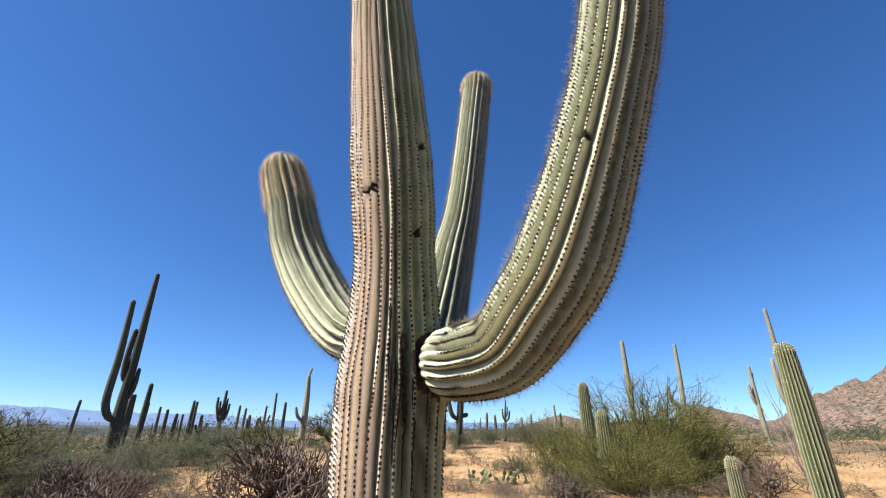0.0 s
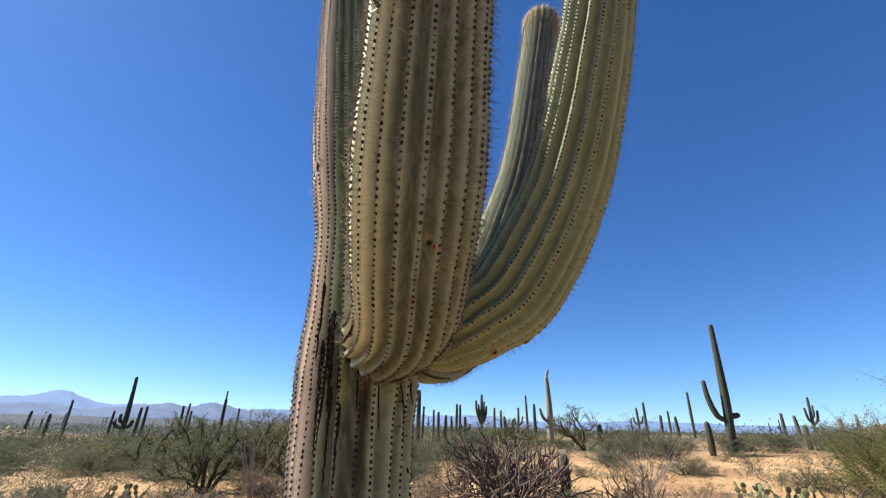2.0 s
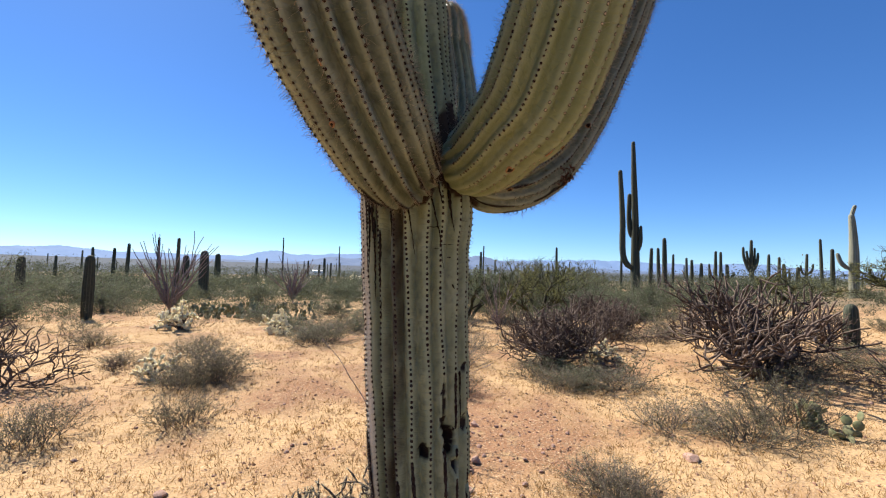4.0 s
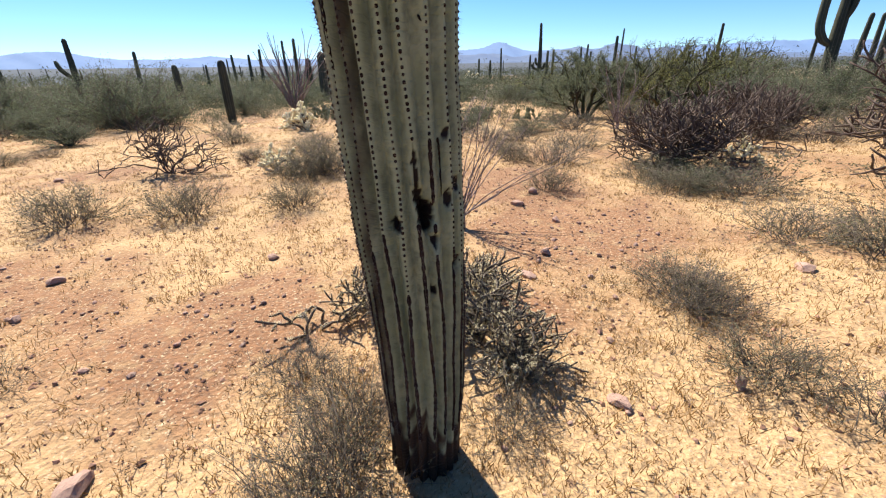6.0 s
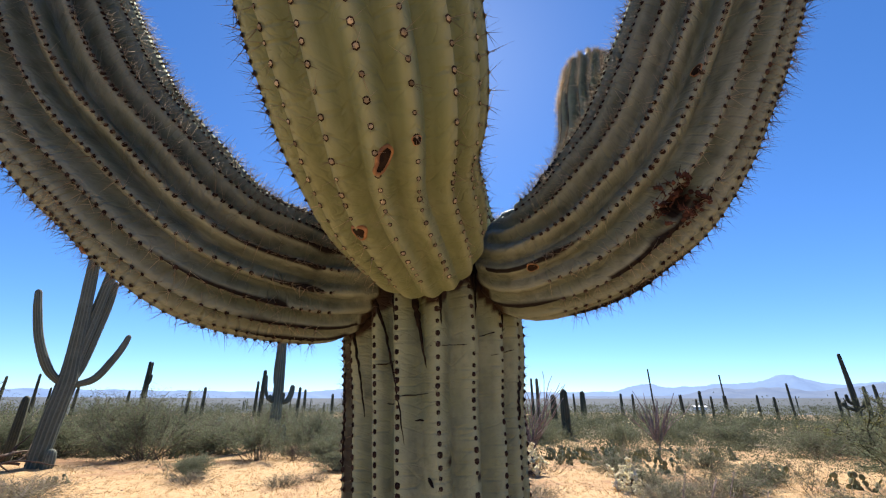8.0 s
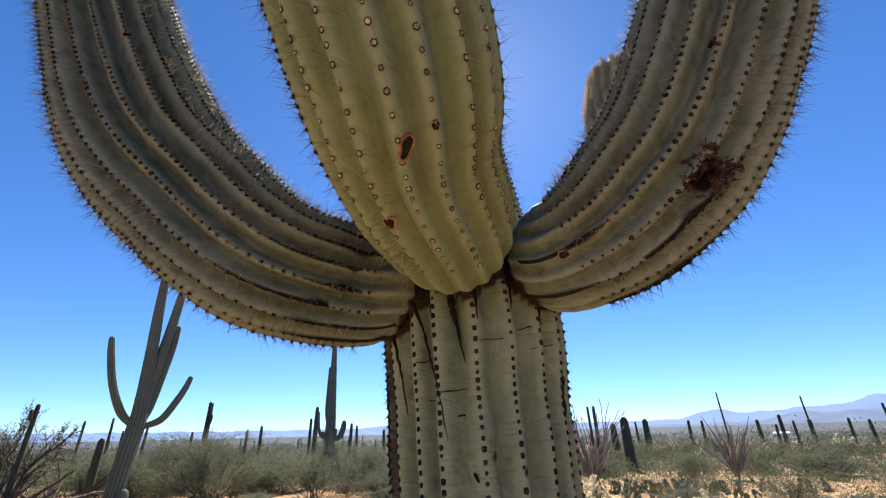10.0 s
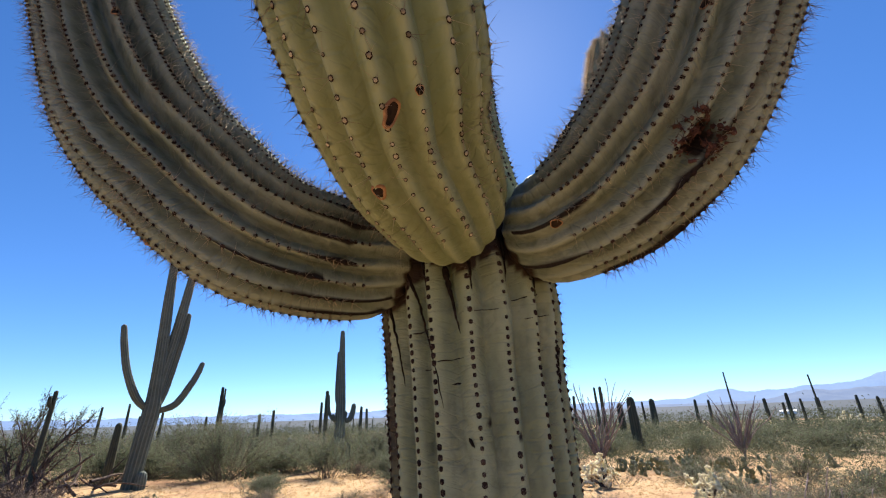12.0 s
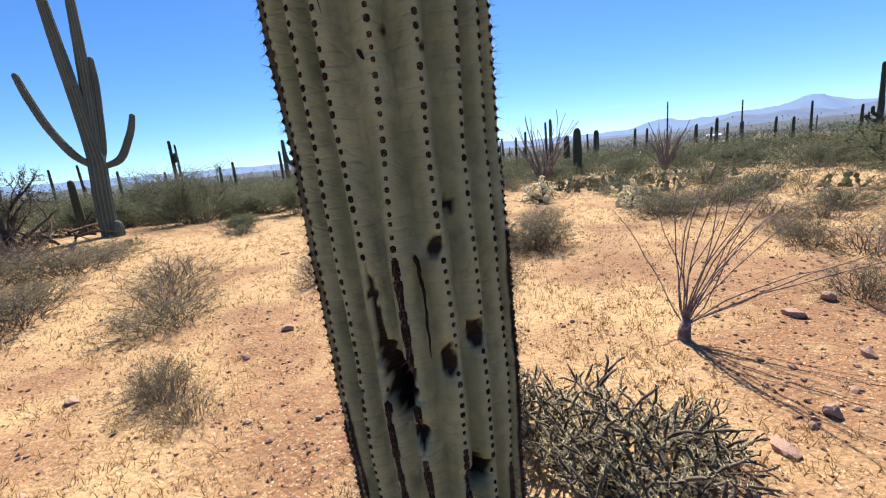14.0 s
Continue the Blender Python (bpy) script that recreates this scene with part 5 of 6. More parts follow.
olive = shrub_kind("brittlebush", "olive", "shrub", 309, 60, 1.1, 6, 4200, 0.019, M_LEAF_GREY, M_TWIG, 0.006, wander=0.3, foot=0.12)
place_copies(olive, [(-1.47, 5.63, 0.95, 0.60), (-4.1, 4.75, 0.8, 0.4), (-3.4, 4.6, 0.7, 0.36), (-5.25, 0.45, 0.85, 0.5)], "olive grey brittlebush with dense fine twigs", "green shrubs", 12)
CLEAR = ((-5.6, -12.1, 1.7), (-6.25, -13.4, 1.6), (-4.6, -9.6, 1.8), (-7.2, -11.0, 1.3))


def free(x, y):
    """Open sand where nothing tall grows."""
    ok = np.ones(np.shape(x), bool)
    for cx, cy, r in CLEAR:
        ok = ok & (np.hypot(x - cx, y - cy) > r)
    return ok


def more_shrubs():
    """Shrubs that thicken the plain from about ten metres on."""
    rng = np.random.default_rng(341)
    small = shrub_kind("small_shrub", "small", "shrub", 307, 18, 1.1, 3, 800, 0.036, M_LEAF_GREY, M_TWIG, 0.006, foot=0.12, kinks=1)
    big = shrub_kind("creosote_bush", "big", "shrub", 308, 30, 1.0, 7, 11000, 0.0175, M_LEAF_GREEN, M_TWIG, 0.005, tip_bias=0.8, foot=0.05, kinks=1)
    rows_s, rows_b = [], []
    while len(rows_s) < 210:
        az, d = radians(rng.uniform(-185, 60)), rng.uniform(5, 19)
        x, y = d * math.sin(az), 1.5 + d * math.cos(az)
        if ((y > 5.5 and x > -8) or d > 10.5) and free(x, y):
            w = rng.uniform(0.5, 1.2)
            rows_s.append((x, y, w, w * rng.uniform(0.4, 0.6)))
    while len(rows_b) < 96:
        az, d = radians(rng.uniform(-180, 30)), rng.uniform(13.5, 27)
        x, y = d * math.sin(az), 1.5 + d * math.cos(az)
        if not free(x, y) or -13 < x < -8.5 and -4 < y < 4 or (x > -9 and y > 0 and d < 17) or (-118 < math.degrees(az) < -55 and d < 21.5):
            continue
        w = rng.uniform(1.3, 2.8)
        rows_b.append((x, y, w, w * rng.uniform(0.5, 0.72)))
    while len(rows_b) < 175:
        az, d = radians(rng.uniform(-128, -48)), rng.uniform(24, 56)
        w = rng.uniform(1.4, 3.0)
        rows_b.append((d * math.sin(az), 1.5 + d * math.cos(az), w, w * rng.uniform(0.45, 0.62)))
    place_copies(small, rows_s, "small grey-brown desert shrub", "small shrubs", 8)
    place_copies(big, rows_b, "loose grey-green creosote bush", "creosote bushes", 9)


more_shrubs()


def palo_verde(seed, leaf_count, leaf=0.0115, leaf_mat=M_LEAF_YELLOW, bark=M_BARK_GREEN, stout=0.022):
    """A many-stemmed tree one metre wide and high, with fine green twigs."""
    rng = np.random.default_rng(seed)
    top = thing("palo_verde_tree", "palo", "tree")
    wood, green = Geo(), Geo()
    ends = []

    def grow(start, way, length, r, level):
        p = bent(rng, start, way, length, 5 if level < 2 else 3, -0.02 if level < 2 else 0.03, 0.20)
        tube(wood, p, np.linspace(r, r * 0.55, len(p)), 5 if level < 2 else 3)
        if level >= 3:
            ends.append(p)
            return
        for _ in range((5, 4, 4)[level]):
            q = rng.integers(2, len(p))
            grow(p[q], unit(unit(p[q] - p[q - 1]) + rng.normal(0, 0.55, 3) + np.array([0, 0, 0.1])), length * rng.uniform(0.5, 0.8), r * 0.5, level + 1)

    for k in range(5):
        az, lean = k * 1.26 + rng.uniform(-0.4, 0.4), rng.uniform(0.4, 0.85)
        grow((0, 0, -0.03), (math.cos(az) * math.sin(lean), math.sin(az) * math.sin(lean), math.cos(lean)), 0.42, stout, 0)
    segs = np.concatenate([np.stack([a[:-1], a[1:]], 1) for a in ends])
    pick = segs[rng.integers(0, len(segs), leaf_count)]
    f = rng.uniform(0, 1, (leaf_count, 1))
    leaves(green, pick[:, 0] * (1 - f) + pick[:, 1] * f + rng.normal(0, 0.012, (leaf_count, 3)), leaf, rng)
    part("bough_frame", wood, bark, top, "forked branches")
    part("foliage", green, leaf_mat, top, "fine sparse leaves", "stuff")
    return top


fluffy = shrub_kind("palo_verde_bush", "palo", "shrub", 306, 64, 0.98, 9, 60000, 0.0080, M_LEAF_YELLOW, M_BARK_GREEN, 0.006, tip_bias=0.8)
place_copies(fluffy, [(4.6, 11.6, 4.2, 2.75), (3.3, 9.4, 2.9, 1.45), (5.3, 10.9, 2.9, 1.9), (2.5, 11.0, 1.9, 1.5)], "fluffy yellow-green palo verde bush", "palo verde bushes", 5)
place_copies(palo_verde(401, 34000, 0.0105, M_LEAF_GREEN), [(-11.6, 7.3, 3.2, 2.5)], "bushy grey-green palo verde", "palo verde trees", 7)
place_copies(palo_verde(402, 6000), [(-14.65, 11.4, 3.2, 3.2), (-12.3, 10.6, 3.4, 2.9), (-16.4, 15.2, 4.0, 3.4), (-21.5, 17.5, 4.0, 4.0), (-23.5, 22.6, 3.4, 3.8), (-17.2, 14.0, 3.6, 3.4), (-6.6, 24.0, 3.4, 3.0), (-22.0, 10.5, 4.0, 3.0), (-8.9, 20.8, 2.6, 2.2)], "sparse grey-green palo verde with open crown", "palo verde trees", 6)


place_copies(palo_verde(403, 9000, 0.0125, M_LEAF_GREEN, M_DEAD, 0.020), [(-3.72, -12.6, 2.1, 3.2)], "nearly bare grey palo verde round a young saguaro", "palo verde trees", 16)


def fallen_boughs(x, y, wide, seed):
    """A heap of dark broken boughs lying across one another."""
    rng = np.random.default_rng(seed)
    top = thing("bough_pile", "heap of dark dead boughs lying on dry ground", "dead wood", place=Matrix.Translation((x, y, float(level(x, y)))))
    for k in range(26):
        px, py = rng.normal(0, wide * 0.26, 2)
        az, tilt, length = rng.uniform(0, 6.28), rng.uniform(0.1, 0.95), rng.uniform(0.5, 1.3)
        p = bent(rng, (px, py, rng.uniform(0.0, 0.30)), (math.cos(az), math.sin(az), tilt), length, 6, 0.04, 0.22)
        p[:, 2] = np.maximum(p[:, 2], 0.02)
        geo, r = Geo(), rng.uniform(0.024, 0.052)
        tube(geo, p, np.linspace(r, r * 0.4, len(p)), 6)
        q = int(rng.integers(2, 5))
        side = bent(rng, p[q], unit(p[q] - p[q - 1] + rng.normal(0, 0.6, 3) + np.array([0, 0, 0.3])), length * 0.4, 3, 0.0, 0.25)
        tube(geo, side, np.linspace(r * 0.6, r * 0.2, len(side)), 5)
        part("bough", geo, M_DEAD, top)


fallen_boughs(-4.3, -12.1, 2.2, 421)


# ---- cholla, ocotillo, prickly pear ----
def cholla_kind(name, label, seed, stems, levels, seg, r, mat, spine_mat=None, spines=0, spread=1.1, lift=0.12, fork=2, sides=5, thinner=0.93, needle=0.026):
    rng = np.random.default_rng(seed)
    top = thing(name, label, "cactus")
    wood, straw, spots, outs = Geo(), Geo(), [], []

    def grow(start, way, level, q):
        p = bent(rng, start, way, seg * rng.uniform(0.6, 1.25), 3, -lift * 0.3, 0.24)
        tube(wood, p, np.array([0.72, 1.1, 1.0, 0.7]) * q * rng.uniform(0.85, 1.15), sides)
        if spines:
            for _ in range(spines):
                f = rng.uniform(0, 1)
                n = unit(np.cross(p[-1] - p[0], rng.normal(size=3)))
                spots.append(p[0] * (1 - f) + p[-1] * f + n * q * 0.8), outs.append(n + rng.normal(0, 0.4, 3))
        if level < levels:
            for _ in range(fork if rng.uniform() < 0.75 else 1):
                w = unit(unit(p[-1] - p[-2]) + rng.normal(0, 0.62, 3) + np.array([0, 0, lift]))
                if p[-1][2] < 0.08:
                    w[2] = abs(w[2]) + 0.15
                grow(p[-1], unit(w), level + 1, q * thinner)

    for k in range(stems):
        az, lean = k / stems * 6.28 + rng.uniform(-0.5, 0.5), rng.uniform(0.25, spread)
        wood.v, wood.f, wood.n = [], [], 0
        grow((rng.normal(0, 0.04), rng.normal(0, 0.04), -0.03), (math.cos(az) * math.sin(lean), math.sin(az) * math.sin(lean), math.cos(lean)), 0, r)
        part("branch", wood, mat, top, kind="stuff")
    if spines:
        z = np.array(outs)
        fr = axes_to(z, rng) * np.array([0.0014, 0.0014, 1.0])[None, None, :] * np.array([needle / 0.026, needle / 0.026, needle])[None, None, :]
        stamp(straw, SPINE_V, SPINE_F, np.array(spots), fr)
        part("spine_fuzz", straw, spine_mat, top, "dense straw-coloured spines", "stuff")
    return top


def set_down(ob, x, y, turn, q, label, group, copy=False):
    m = Matrix.Translation((x, y, float(level(x, y)))) @ Matrix.Rotation(turn, 4, "Z") @ Matrix.Diagonal((q, q, q * 0.95, 1))
    c = copy_thing(ob, m) if copy else ob
    if copy:
        c.matrix_basis = m
    else:
        c.matrix_world = m
    return tagged(c, label, group=group)


DEAD = "tangled dark brown dead cholla skeleton on sand"
dead_a = cholla_kind("dead_cholla", DEAD, 501, 11, 6, 0.19, 0.0200, M_DEAD, spread=1.25, lift=0.24, sides=4, thinner=0.86)
dead_b = cholla_kind("dead_cholla", DEAD, 502, 7, 6, 0.19, 0.0215, M_DEAD, spread=1.45, lift=0.12, sides=4, thinner=0.86)
for i, (ob, x, y, turn, q, copied) in enumerate(((dead_a, -4.6, 5.35, 0.3, 1.10, False), (dead_a, -2.55, 7.15, 1.9, 1.4, True), (dead_b, -5.4, -1.75, 0.0, 0.75, False), (dead_a, -7.6, 9.3, 2.5, 1.05, True), (dead_a, -6.4, 8.6, 0.9, 0.9, True),
                                               (dead_b, -3.0, 8.4, 1.0, 0.8, True), (dead_a, -2.7, 7.6, 3.0, 0.75, True), (dead_b, -3.6, -10.6, 2.0, 0.55, True), (dead_b, 4.9, 7.9, 0.5, 0.8, True), (dead_b, -4.6, 5.4, 2.2, 0.9, True),
                                               (dead_b, -10.2, -7.9, 0.4, 0.45, True), (dead_b, -10.6, -6.3, 1.4, 0.5, True), (dead_b, -6.1, -0.9, 2.4, 0.2, True), (dead_b, -5.3, 7.2, 1.2, 0.9, True), (dead_b, -6.0, 6.3, 3.9, 0.85, True), (dead_b, -4.3, 8.6, 5.1, 0.9, True), (dead_b, -1.1, 8.0, 2.9, 0.8, True), (dead_b, 1.7, 7.9, 4.4, 0.7, True), (dead_a, -3.3, 10.6, 4.0, 0.7, True), (dead_b, -3.0, -10.4, 0.3, 0.6, True))):
    set_down(ob, x, y, turn, q, DEAD, "dead chollas", copied)

LIVE = "grey-green cholla with jointed spiny branches"
live = cholla_kind("staghorn_cholla", LIVE, 511, 15, 4, 0.118, 0.0085, M_CHOLLA, M_STRAW, 16, spread=1.2, lift=0.12, sides=4)
for i, (x, y, turn, q) in enumerate(((-0.98, 1.80, 0.2, 0.95), (-1.25, 1.62, 1.3, 0.9), (-0.72, 1.95, 3.3, 0.7), (-1.42, 1.95, 4.4, 0.6), (-1.35, 1.25, 5.0, 0.7))):
    set_down(live, x, y, turn, q, LIVE, "staghorn chollas", i > 0)
few = cholla_kind("staghorn_cholla", LIVE, 513, 4, 3, 0.11, 0.0095, M_CHOLLA, M_STRAW, 26, spread=1.25, lift=0.1)
set_down(few, -1.18, 0.90, 2.0, 0.9, "sparse low cholla with a few crooked spiny arms", "staghorn chollas")
BEAR = "pale straw-white teddy bear cholla"


def teddy_bear(seed):
    """Dark upright stems that carry a crown of short, fat, pale joints."""
    rng = np.random.default_rng(seed)
    top = thing("teddy_bear_cholla", BEAR, "cactus")
    spots, outs = [], []

    def joint(geo, start, way, level):
        p = bent(rng, start, way, rng.uniform(0.065, 0.115), 4, 0.0, 0.12)
        q = rng.uniform(0.0125, 0.0175)
        tube(geo, p, np.array([0.45, 0.95, 1.1, 1.0, 0.5]) * q, 7)
        for _ in range(85):
            f = rng.uniform(0.1, 1.05)
            n = unit(np.cross(p[-1] - p[0], rng.normal(size=3)))
            spots.append(p[0] * (1 - f) + p[-1] * f + n * q * 0.85), outs.append(n + rng.normal(0, 0.35, 3))
        if level < 2:
            for _ in range(3 if level == 0 else 2):
                joint(geo, p[-1 if rng.uniform() < 0.6 else -2], unit(unit(p[-1] - p[0]) * 0.55 + rng.normal(0, 0.62, 3) + np.array([0, 0, 0.30])), level + 1)

    for k in range(6):
        az, lean = k * 1.05 + rng.uniform(-0.4, 0.4), rng.uniform(0.15, 0.75)
        stem, crown = Geo(), Geo()
        p = bent(rng, (rng.normal(0, 0.03), rng.normal(0, 0.03), -0.03), (math.cos(az) * math.sin(lean), math.sin(az) * math.sin(lean), math.cos(lean)), rng.uniform(0.24, 0.40), 5, 0.05, 0.15)
        tube(stem, p, [0.026, 0.024, 0.022, 0.021, 0.020, 0.016], 6)
        part("stem", stem, M_DEAD, top, "dark bare stem")
        for at in (5, 4, 3):
            joint(crown, p[at], unit(unit(p[-1] - p[0]) * 0.5 + rng.normal(0, 0.6, 3) + np.array([0, 0, 0.25])), 0 if at > 3 else 1)
        part("branch", crown, M_BEAR, top, "pale spiny joints", "stuff")
    straw = Geo()
    fr = axes_to(np.array(outs), rng) * np.array([0.0021, 0.0021, 0.022])[None, None, :]
    stamp(straw, SPINE_V, SPINE_F, np.array(spots), fr)
    part("spine_fuzz", straw, M_BEAR_SPINE, top, "dense straw-white spines", "stuff")
    return top


bear = teddy_bear(512)
for i, (x, y, turn, q) in enumerate(((-9.85, 1.30, 0.0, 1.15), (-10.7, -0.82, 1.0, 1.35), (-9.1, 1.45, 2.0, 0.6), (-37.5, 0.8, 0.4, 1.6), (-42.6, 5.2, 1.4, 1.9), (-54.0, 11.9, 2.4, 2.8), (-5.60, -0.28, 2.7, 0.8), (-4.4, 6.4, 1.0, 0.7))):
    set_down(bear, x, y, turn, q, BEAR, "teddy bear chollas", i > 0)


def ocotillo(x, y, h, spread, canes, seed, label, wind=(0.0, 0.0), thorns=True, curl=0.002, stout=1.0):
    rng = np.random.default_rng(seed)
    top = thing("ocotillo", label, "shrub", "ocotillos", Matrix.Translation((x, y, float(level(x, y)))))
    stub = Geo()
    tube(stub, [(0, 0, -0.05), (0.01, 0, 0.05), (0.0, 0.01, 0.14)], (0.045, 0.04, 0.028), 7)
    part("crown_base", stub, M_OCOTILLO, top, "short woody base")
    for k in range(canes):
        az, lean = rng.uniform(0, 6.28), rng.uniform(0.08, spread)
        way = np.array((math.cos(az) * math.sin(lean), math.sin(az) * math.sin(lean), math.cos(lean))) + np.array((*wind, 0.0)) * 0.3
        n = 9
        p, d = [np.array([0, 0, 0.09])], unit(way)
        ln = h * rng.uniform(0.65, 1.05)
        for i in range(n):
            d = unit(d + rng.normal(0, 0.10, 3) + np.array((*wind, 0.0)) * 0.10 + np.array((0, 0, curl)))
            p.append(p[-1] + d * ln / n)
        g = Geo()
        p = np.array(p)
        tube(g, p, np.linspace(0.0062, 0.0026, n + 1) * stout * h / 1.3, 5)
        if thorns:
            m = int(ln / 0.016)
            f = rng.uniform(0.5, n - 0.01, m)
            i = f.astype(int)
            at = p[i] + (p[i + 1] - p[i]) * (f - i)[:, None]
            stamp(g, SPINE_V, SPINE_F, at, axes_to(unit(np.cross(p[i + 1] - p[i], rng.normal(size=(m, 3)))), rng) * np.array([0.0016, 0.0016, 0.017])[None, None])
        part("cane", g, M_OCOTILLO, top)


ocotillo(-2.62, 2.00, 1.15, 0.92, 20, 601, "bare grey ocotillo with thin thorny canes", wind=(0.02, 0.36), curl=0.020)
ocotillo(-16.3, -2.1, 2.9, 0.62, 34, 602, "tall bare ocotillo behind prickly pears", thorns=False, stout=1.9)
ocotillo(-21.4, 2.3, 2.4, 0.55, 34, 603, "tall bare ocotillo among shrubs", thorns=False, stout=2.4)
ocotillo(-9.0, 6.95, 1.9, 0.7, 20, 604, "bare ocotillo beside a palo verde", thorns=False)
ocotillo(-1.4, 11.3, 1.5, 0.9, 22, 605, "pale bare ocotillo canes on sand", thorns=False)
ocotillo(-13.3, 18.2, 2.0, 0.9, 24, 606, "bare grey ocotillo spreading low", wind=(0.4, 0.0), thorns=False)
ocotillo(6.6, 9.2, 2.2, 0.5, 20, 607, "bare grey ocotillo beside a young saguaro", thorns=False)


def prickly_pear(seed):
    rng = np.random.default_rng(seed)
    top = thing("prickly_pear", "pads", "cactus")
    u = np.linspace(0, np.pi, 7)
    w = np.arange(10) * 2 * np.pi / 10
    shape = np.stack([np.sin(u)[:, None] * np.cos(w) * 0.42, np.sin(u)[:, None] * np.sin(w) * 0.09, np.repeat((-np.cos(u) * 0.5 + 0.5)[:, None], 10, 1)], -1).reshape(-1, 3)
    i, k = np.arange(6)[:, None] * 10, np.arange(10)
    faces = np.stack([i + k, i + (k + 1) % 10, i + 10 + (k + 1) % 10, i + 10 + k], -1).reshape(-1, 4)
    for _ in range(13):
        base, az, lean, size = np.array([rng.normal(0, 0.22), rng.normal(0, 0.22), -0.02]), rng.uniform(0, 6.28), rng.uniform(0.1, 0.7), rng.uniform(0.10, 0.15)
        for level in range(rng.integers(1, 4)):
            z = np.array((math.cos(az) * math.sin(lean), math.sin(az) * math.sin(lean), math.cos(lean)))
            fr = axes_to(z[None], rng)[0]
            g = Geo()
            g.add(base + (shape * size) @ fr.T, faces)
            part("pad", g, M_PAD, top)
            base, az, lean = base + z * size * 0.92, az + rng.uniform(-1.2, 1.2), rng.uniform(0.1, 0.8)
    return top


pear = prickly_pear(701)
for i, (x, y, turn, q) in enumerate(((-1.13, 5.84, 0.0, 0.8), (-15.9, -0.8, 1.0, 1.3), (-15.2, 0.0, 2.0, 1.3), (-14.9, 0.8, 3.0, 1.2), (-15.6, 0.5, 4.0, 1.4), (-11.1, 19.4, 5.0, 1.4), (-10.3, 18.8, 0.5, 1.2), (-16.2, 1.9, 1.5, 1.1), (-15.3, 1.5, 2.5, 1.1), (-12.5, 4.3, 0.9, 1.2), (-13.4, 4.6, 2.9, 1.1), (-5.05, -9.4, 3.3, 0.6), (1.2, 10.8, 0.7, 1.0), (0.4, 11.4, 2.7, 1.0), (-4.9, 12.0, 2.0, 1.0), (-7.3, 17.6, 4.4, 1.0), (-9.3, -11.9, 1.2, 0.8), (-13.2, -0.4, 0.4, 1.2), (-13.9, 0.4, 1.9, 1.3), (-13.4, 1.1, 3.4, 1.2), (-14.4, -1.3, 5.1, 1.2), (-13.0, 2.2, 2.2, 1.1), (-17.0, 2.9, 0.2, 1.3), (-17.6, 4.1, 1.8, 1.3), (-12.2, 5.6, 4.9, 1.1), (-18.4, 0.6, 3.0, 1.4))):
    set_down(pear, x, y, turn, q, "low clump of grey-green prickly pear pads", "prickly pears", i > 0)


# ---- stones ----
def stone_mesh(seed, detail=2):
    rng = np.random.default_rng(seed)
    bm = bmesh.new()
    bmesh.ops.create_icosphere(bm, subdivisions=detail, radius=0.5)
    cuts = [(unit(rng.normal(size=3)), rng.uniform(0.24, 0.42)) for _ in range(9)]
    for v in bm.verts:
        c = np.array(v.co)
        for n, d in cuts:
            over = c @ n - d
            if over > 0:
                c = c - n * over
        v.co = c + rng.normal(0, 0.008, 3)
    me = bpy.data.meshes.new("stone")
    bm.to_mesh(me)
    bm.free()
    me.materials.append(M_STONE)
    return me


STONES = [stone_mesh(s) for s in (801, 802, 803)]
for i, (x, y, w, h) in enumerate(((-0.24, 0.22, 0.17, 0.10), (-0.12, 0.12, 0.12, 0.08), (-0.38, 2.91, 0.07, 0.09), (-0.37, 2.33, 0.13, 0.06), (-1.26, 4.11, 0.20, 0.07), (-3.6, 3.0, 0.14, 0.09), (-3.2, 2.7, 0.16, 0.09), (-2.6, 2.9, 0.12, 0.08),
                                  (-1.9, 2.55, 0.10, 0.07), (-2.0, -1.0, 0.13, 0.08), (-1.5, -0.9, 0.10, 0.06), (-5.2, -3.1, 0.16, 0.07), (-4.4, -3.6, 0.18, 0.06), (-0.7, -1.6, 0.14, 0.06), (-2.3, 0.4, 0.13, 0.06), (-1.6, 2.3, 0.16, 0.05))):
    s = tagged(new("stone", STONES[i % 3]), "angular reddish brown stone on gravel", "stone", "loose stones")
    s.matrix_world = Matrix.Translation((x, y, float(level(x, y)) + h * 0.22)) @ Matrix.Rotation(i * 1.3, 4, "Z") @ Matrix.Diagonal((w, w * 0.75, h, 1))


def scatter_points(rng, n, r0, r1, power=1.0):
    d = r0 + (r1 - r0) * rng.uniform(0, 1, n) ** power
    az = rng.uniform(0, 2 * np.pi, n)
    return d * np.cos(az) - 0.8, d * np.sin(az) + 1.6


def gravel():
    rng = np.random.default_rng(811)
    bm = bmesh.new()
    bmesh.ops.create_icosphere(bm, subdivisions=1, radius=0.5)
    v, f = np.array([p.co for p in bm.verts]), [[q.index for q in t.verts] for t in bm.faces]
    bm.free()
    v = v * np.array([1.0, 0.75, 0.5])
    x, y = scatter_points(rng, 19000, 0.2, 10.0, 0.75)
    keep = patch(x, y) < rng.uniform(-0.3, 0.62, len(x)) + (rng.uniform(0, 1, len(x)) < 0.05)
    x, y = x[keep], y[keep]
    size = 0.008 + 0.050 * rng.uniform(0, 1, len(x)) ** 5
    z = level(x, y) + size * 0.12
    g = Geo()
    up = np.stack([rng.normal(0, 0.25, len(x)), rng.normal(0, 0.25, len(x)), np.ones(len(x))], -1)
    stamp(g, v, f, np.stack([x, y, z], -1), axes_to(up, rng) * size[:, None, None])
    tagged(new("gravel", g.mesh("gravel", False)), "loose red and grey gravel", "gravel", kind="stuff").data.materials.append(M_STONE)


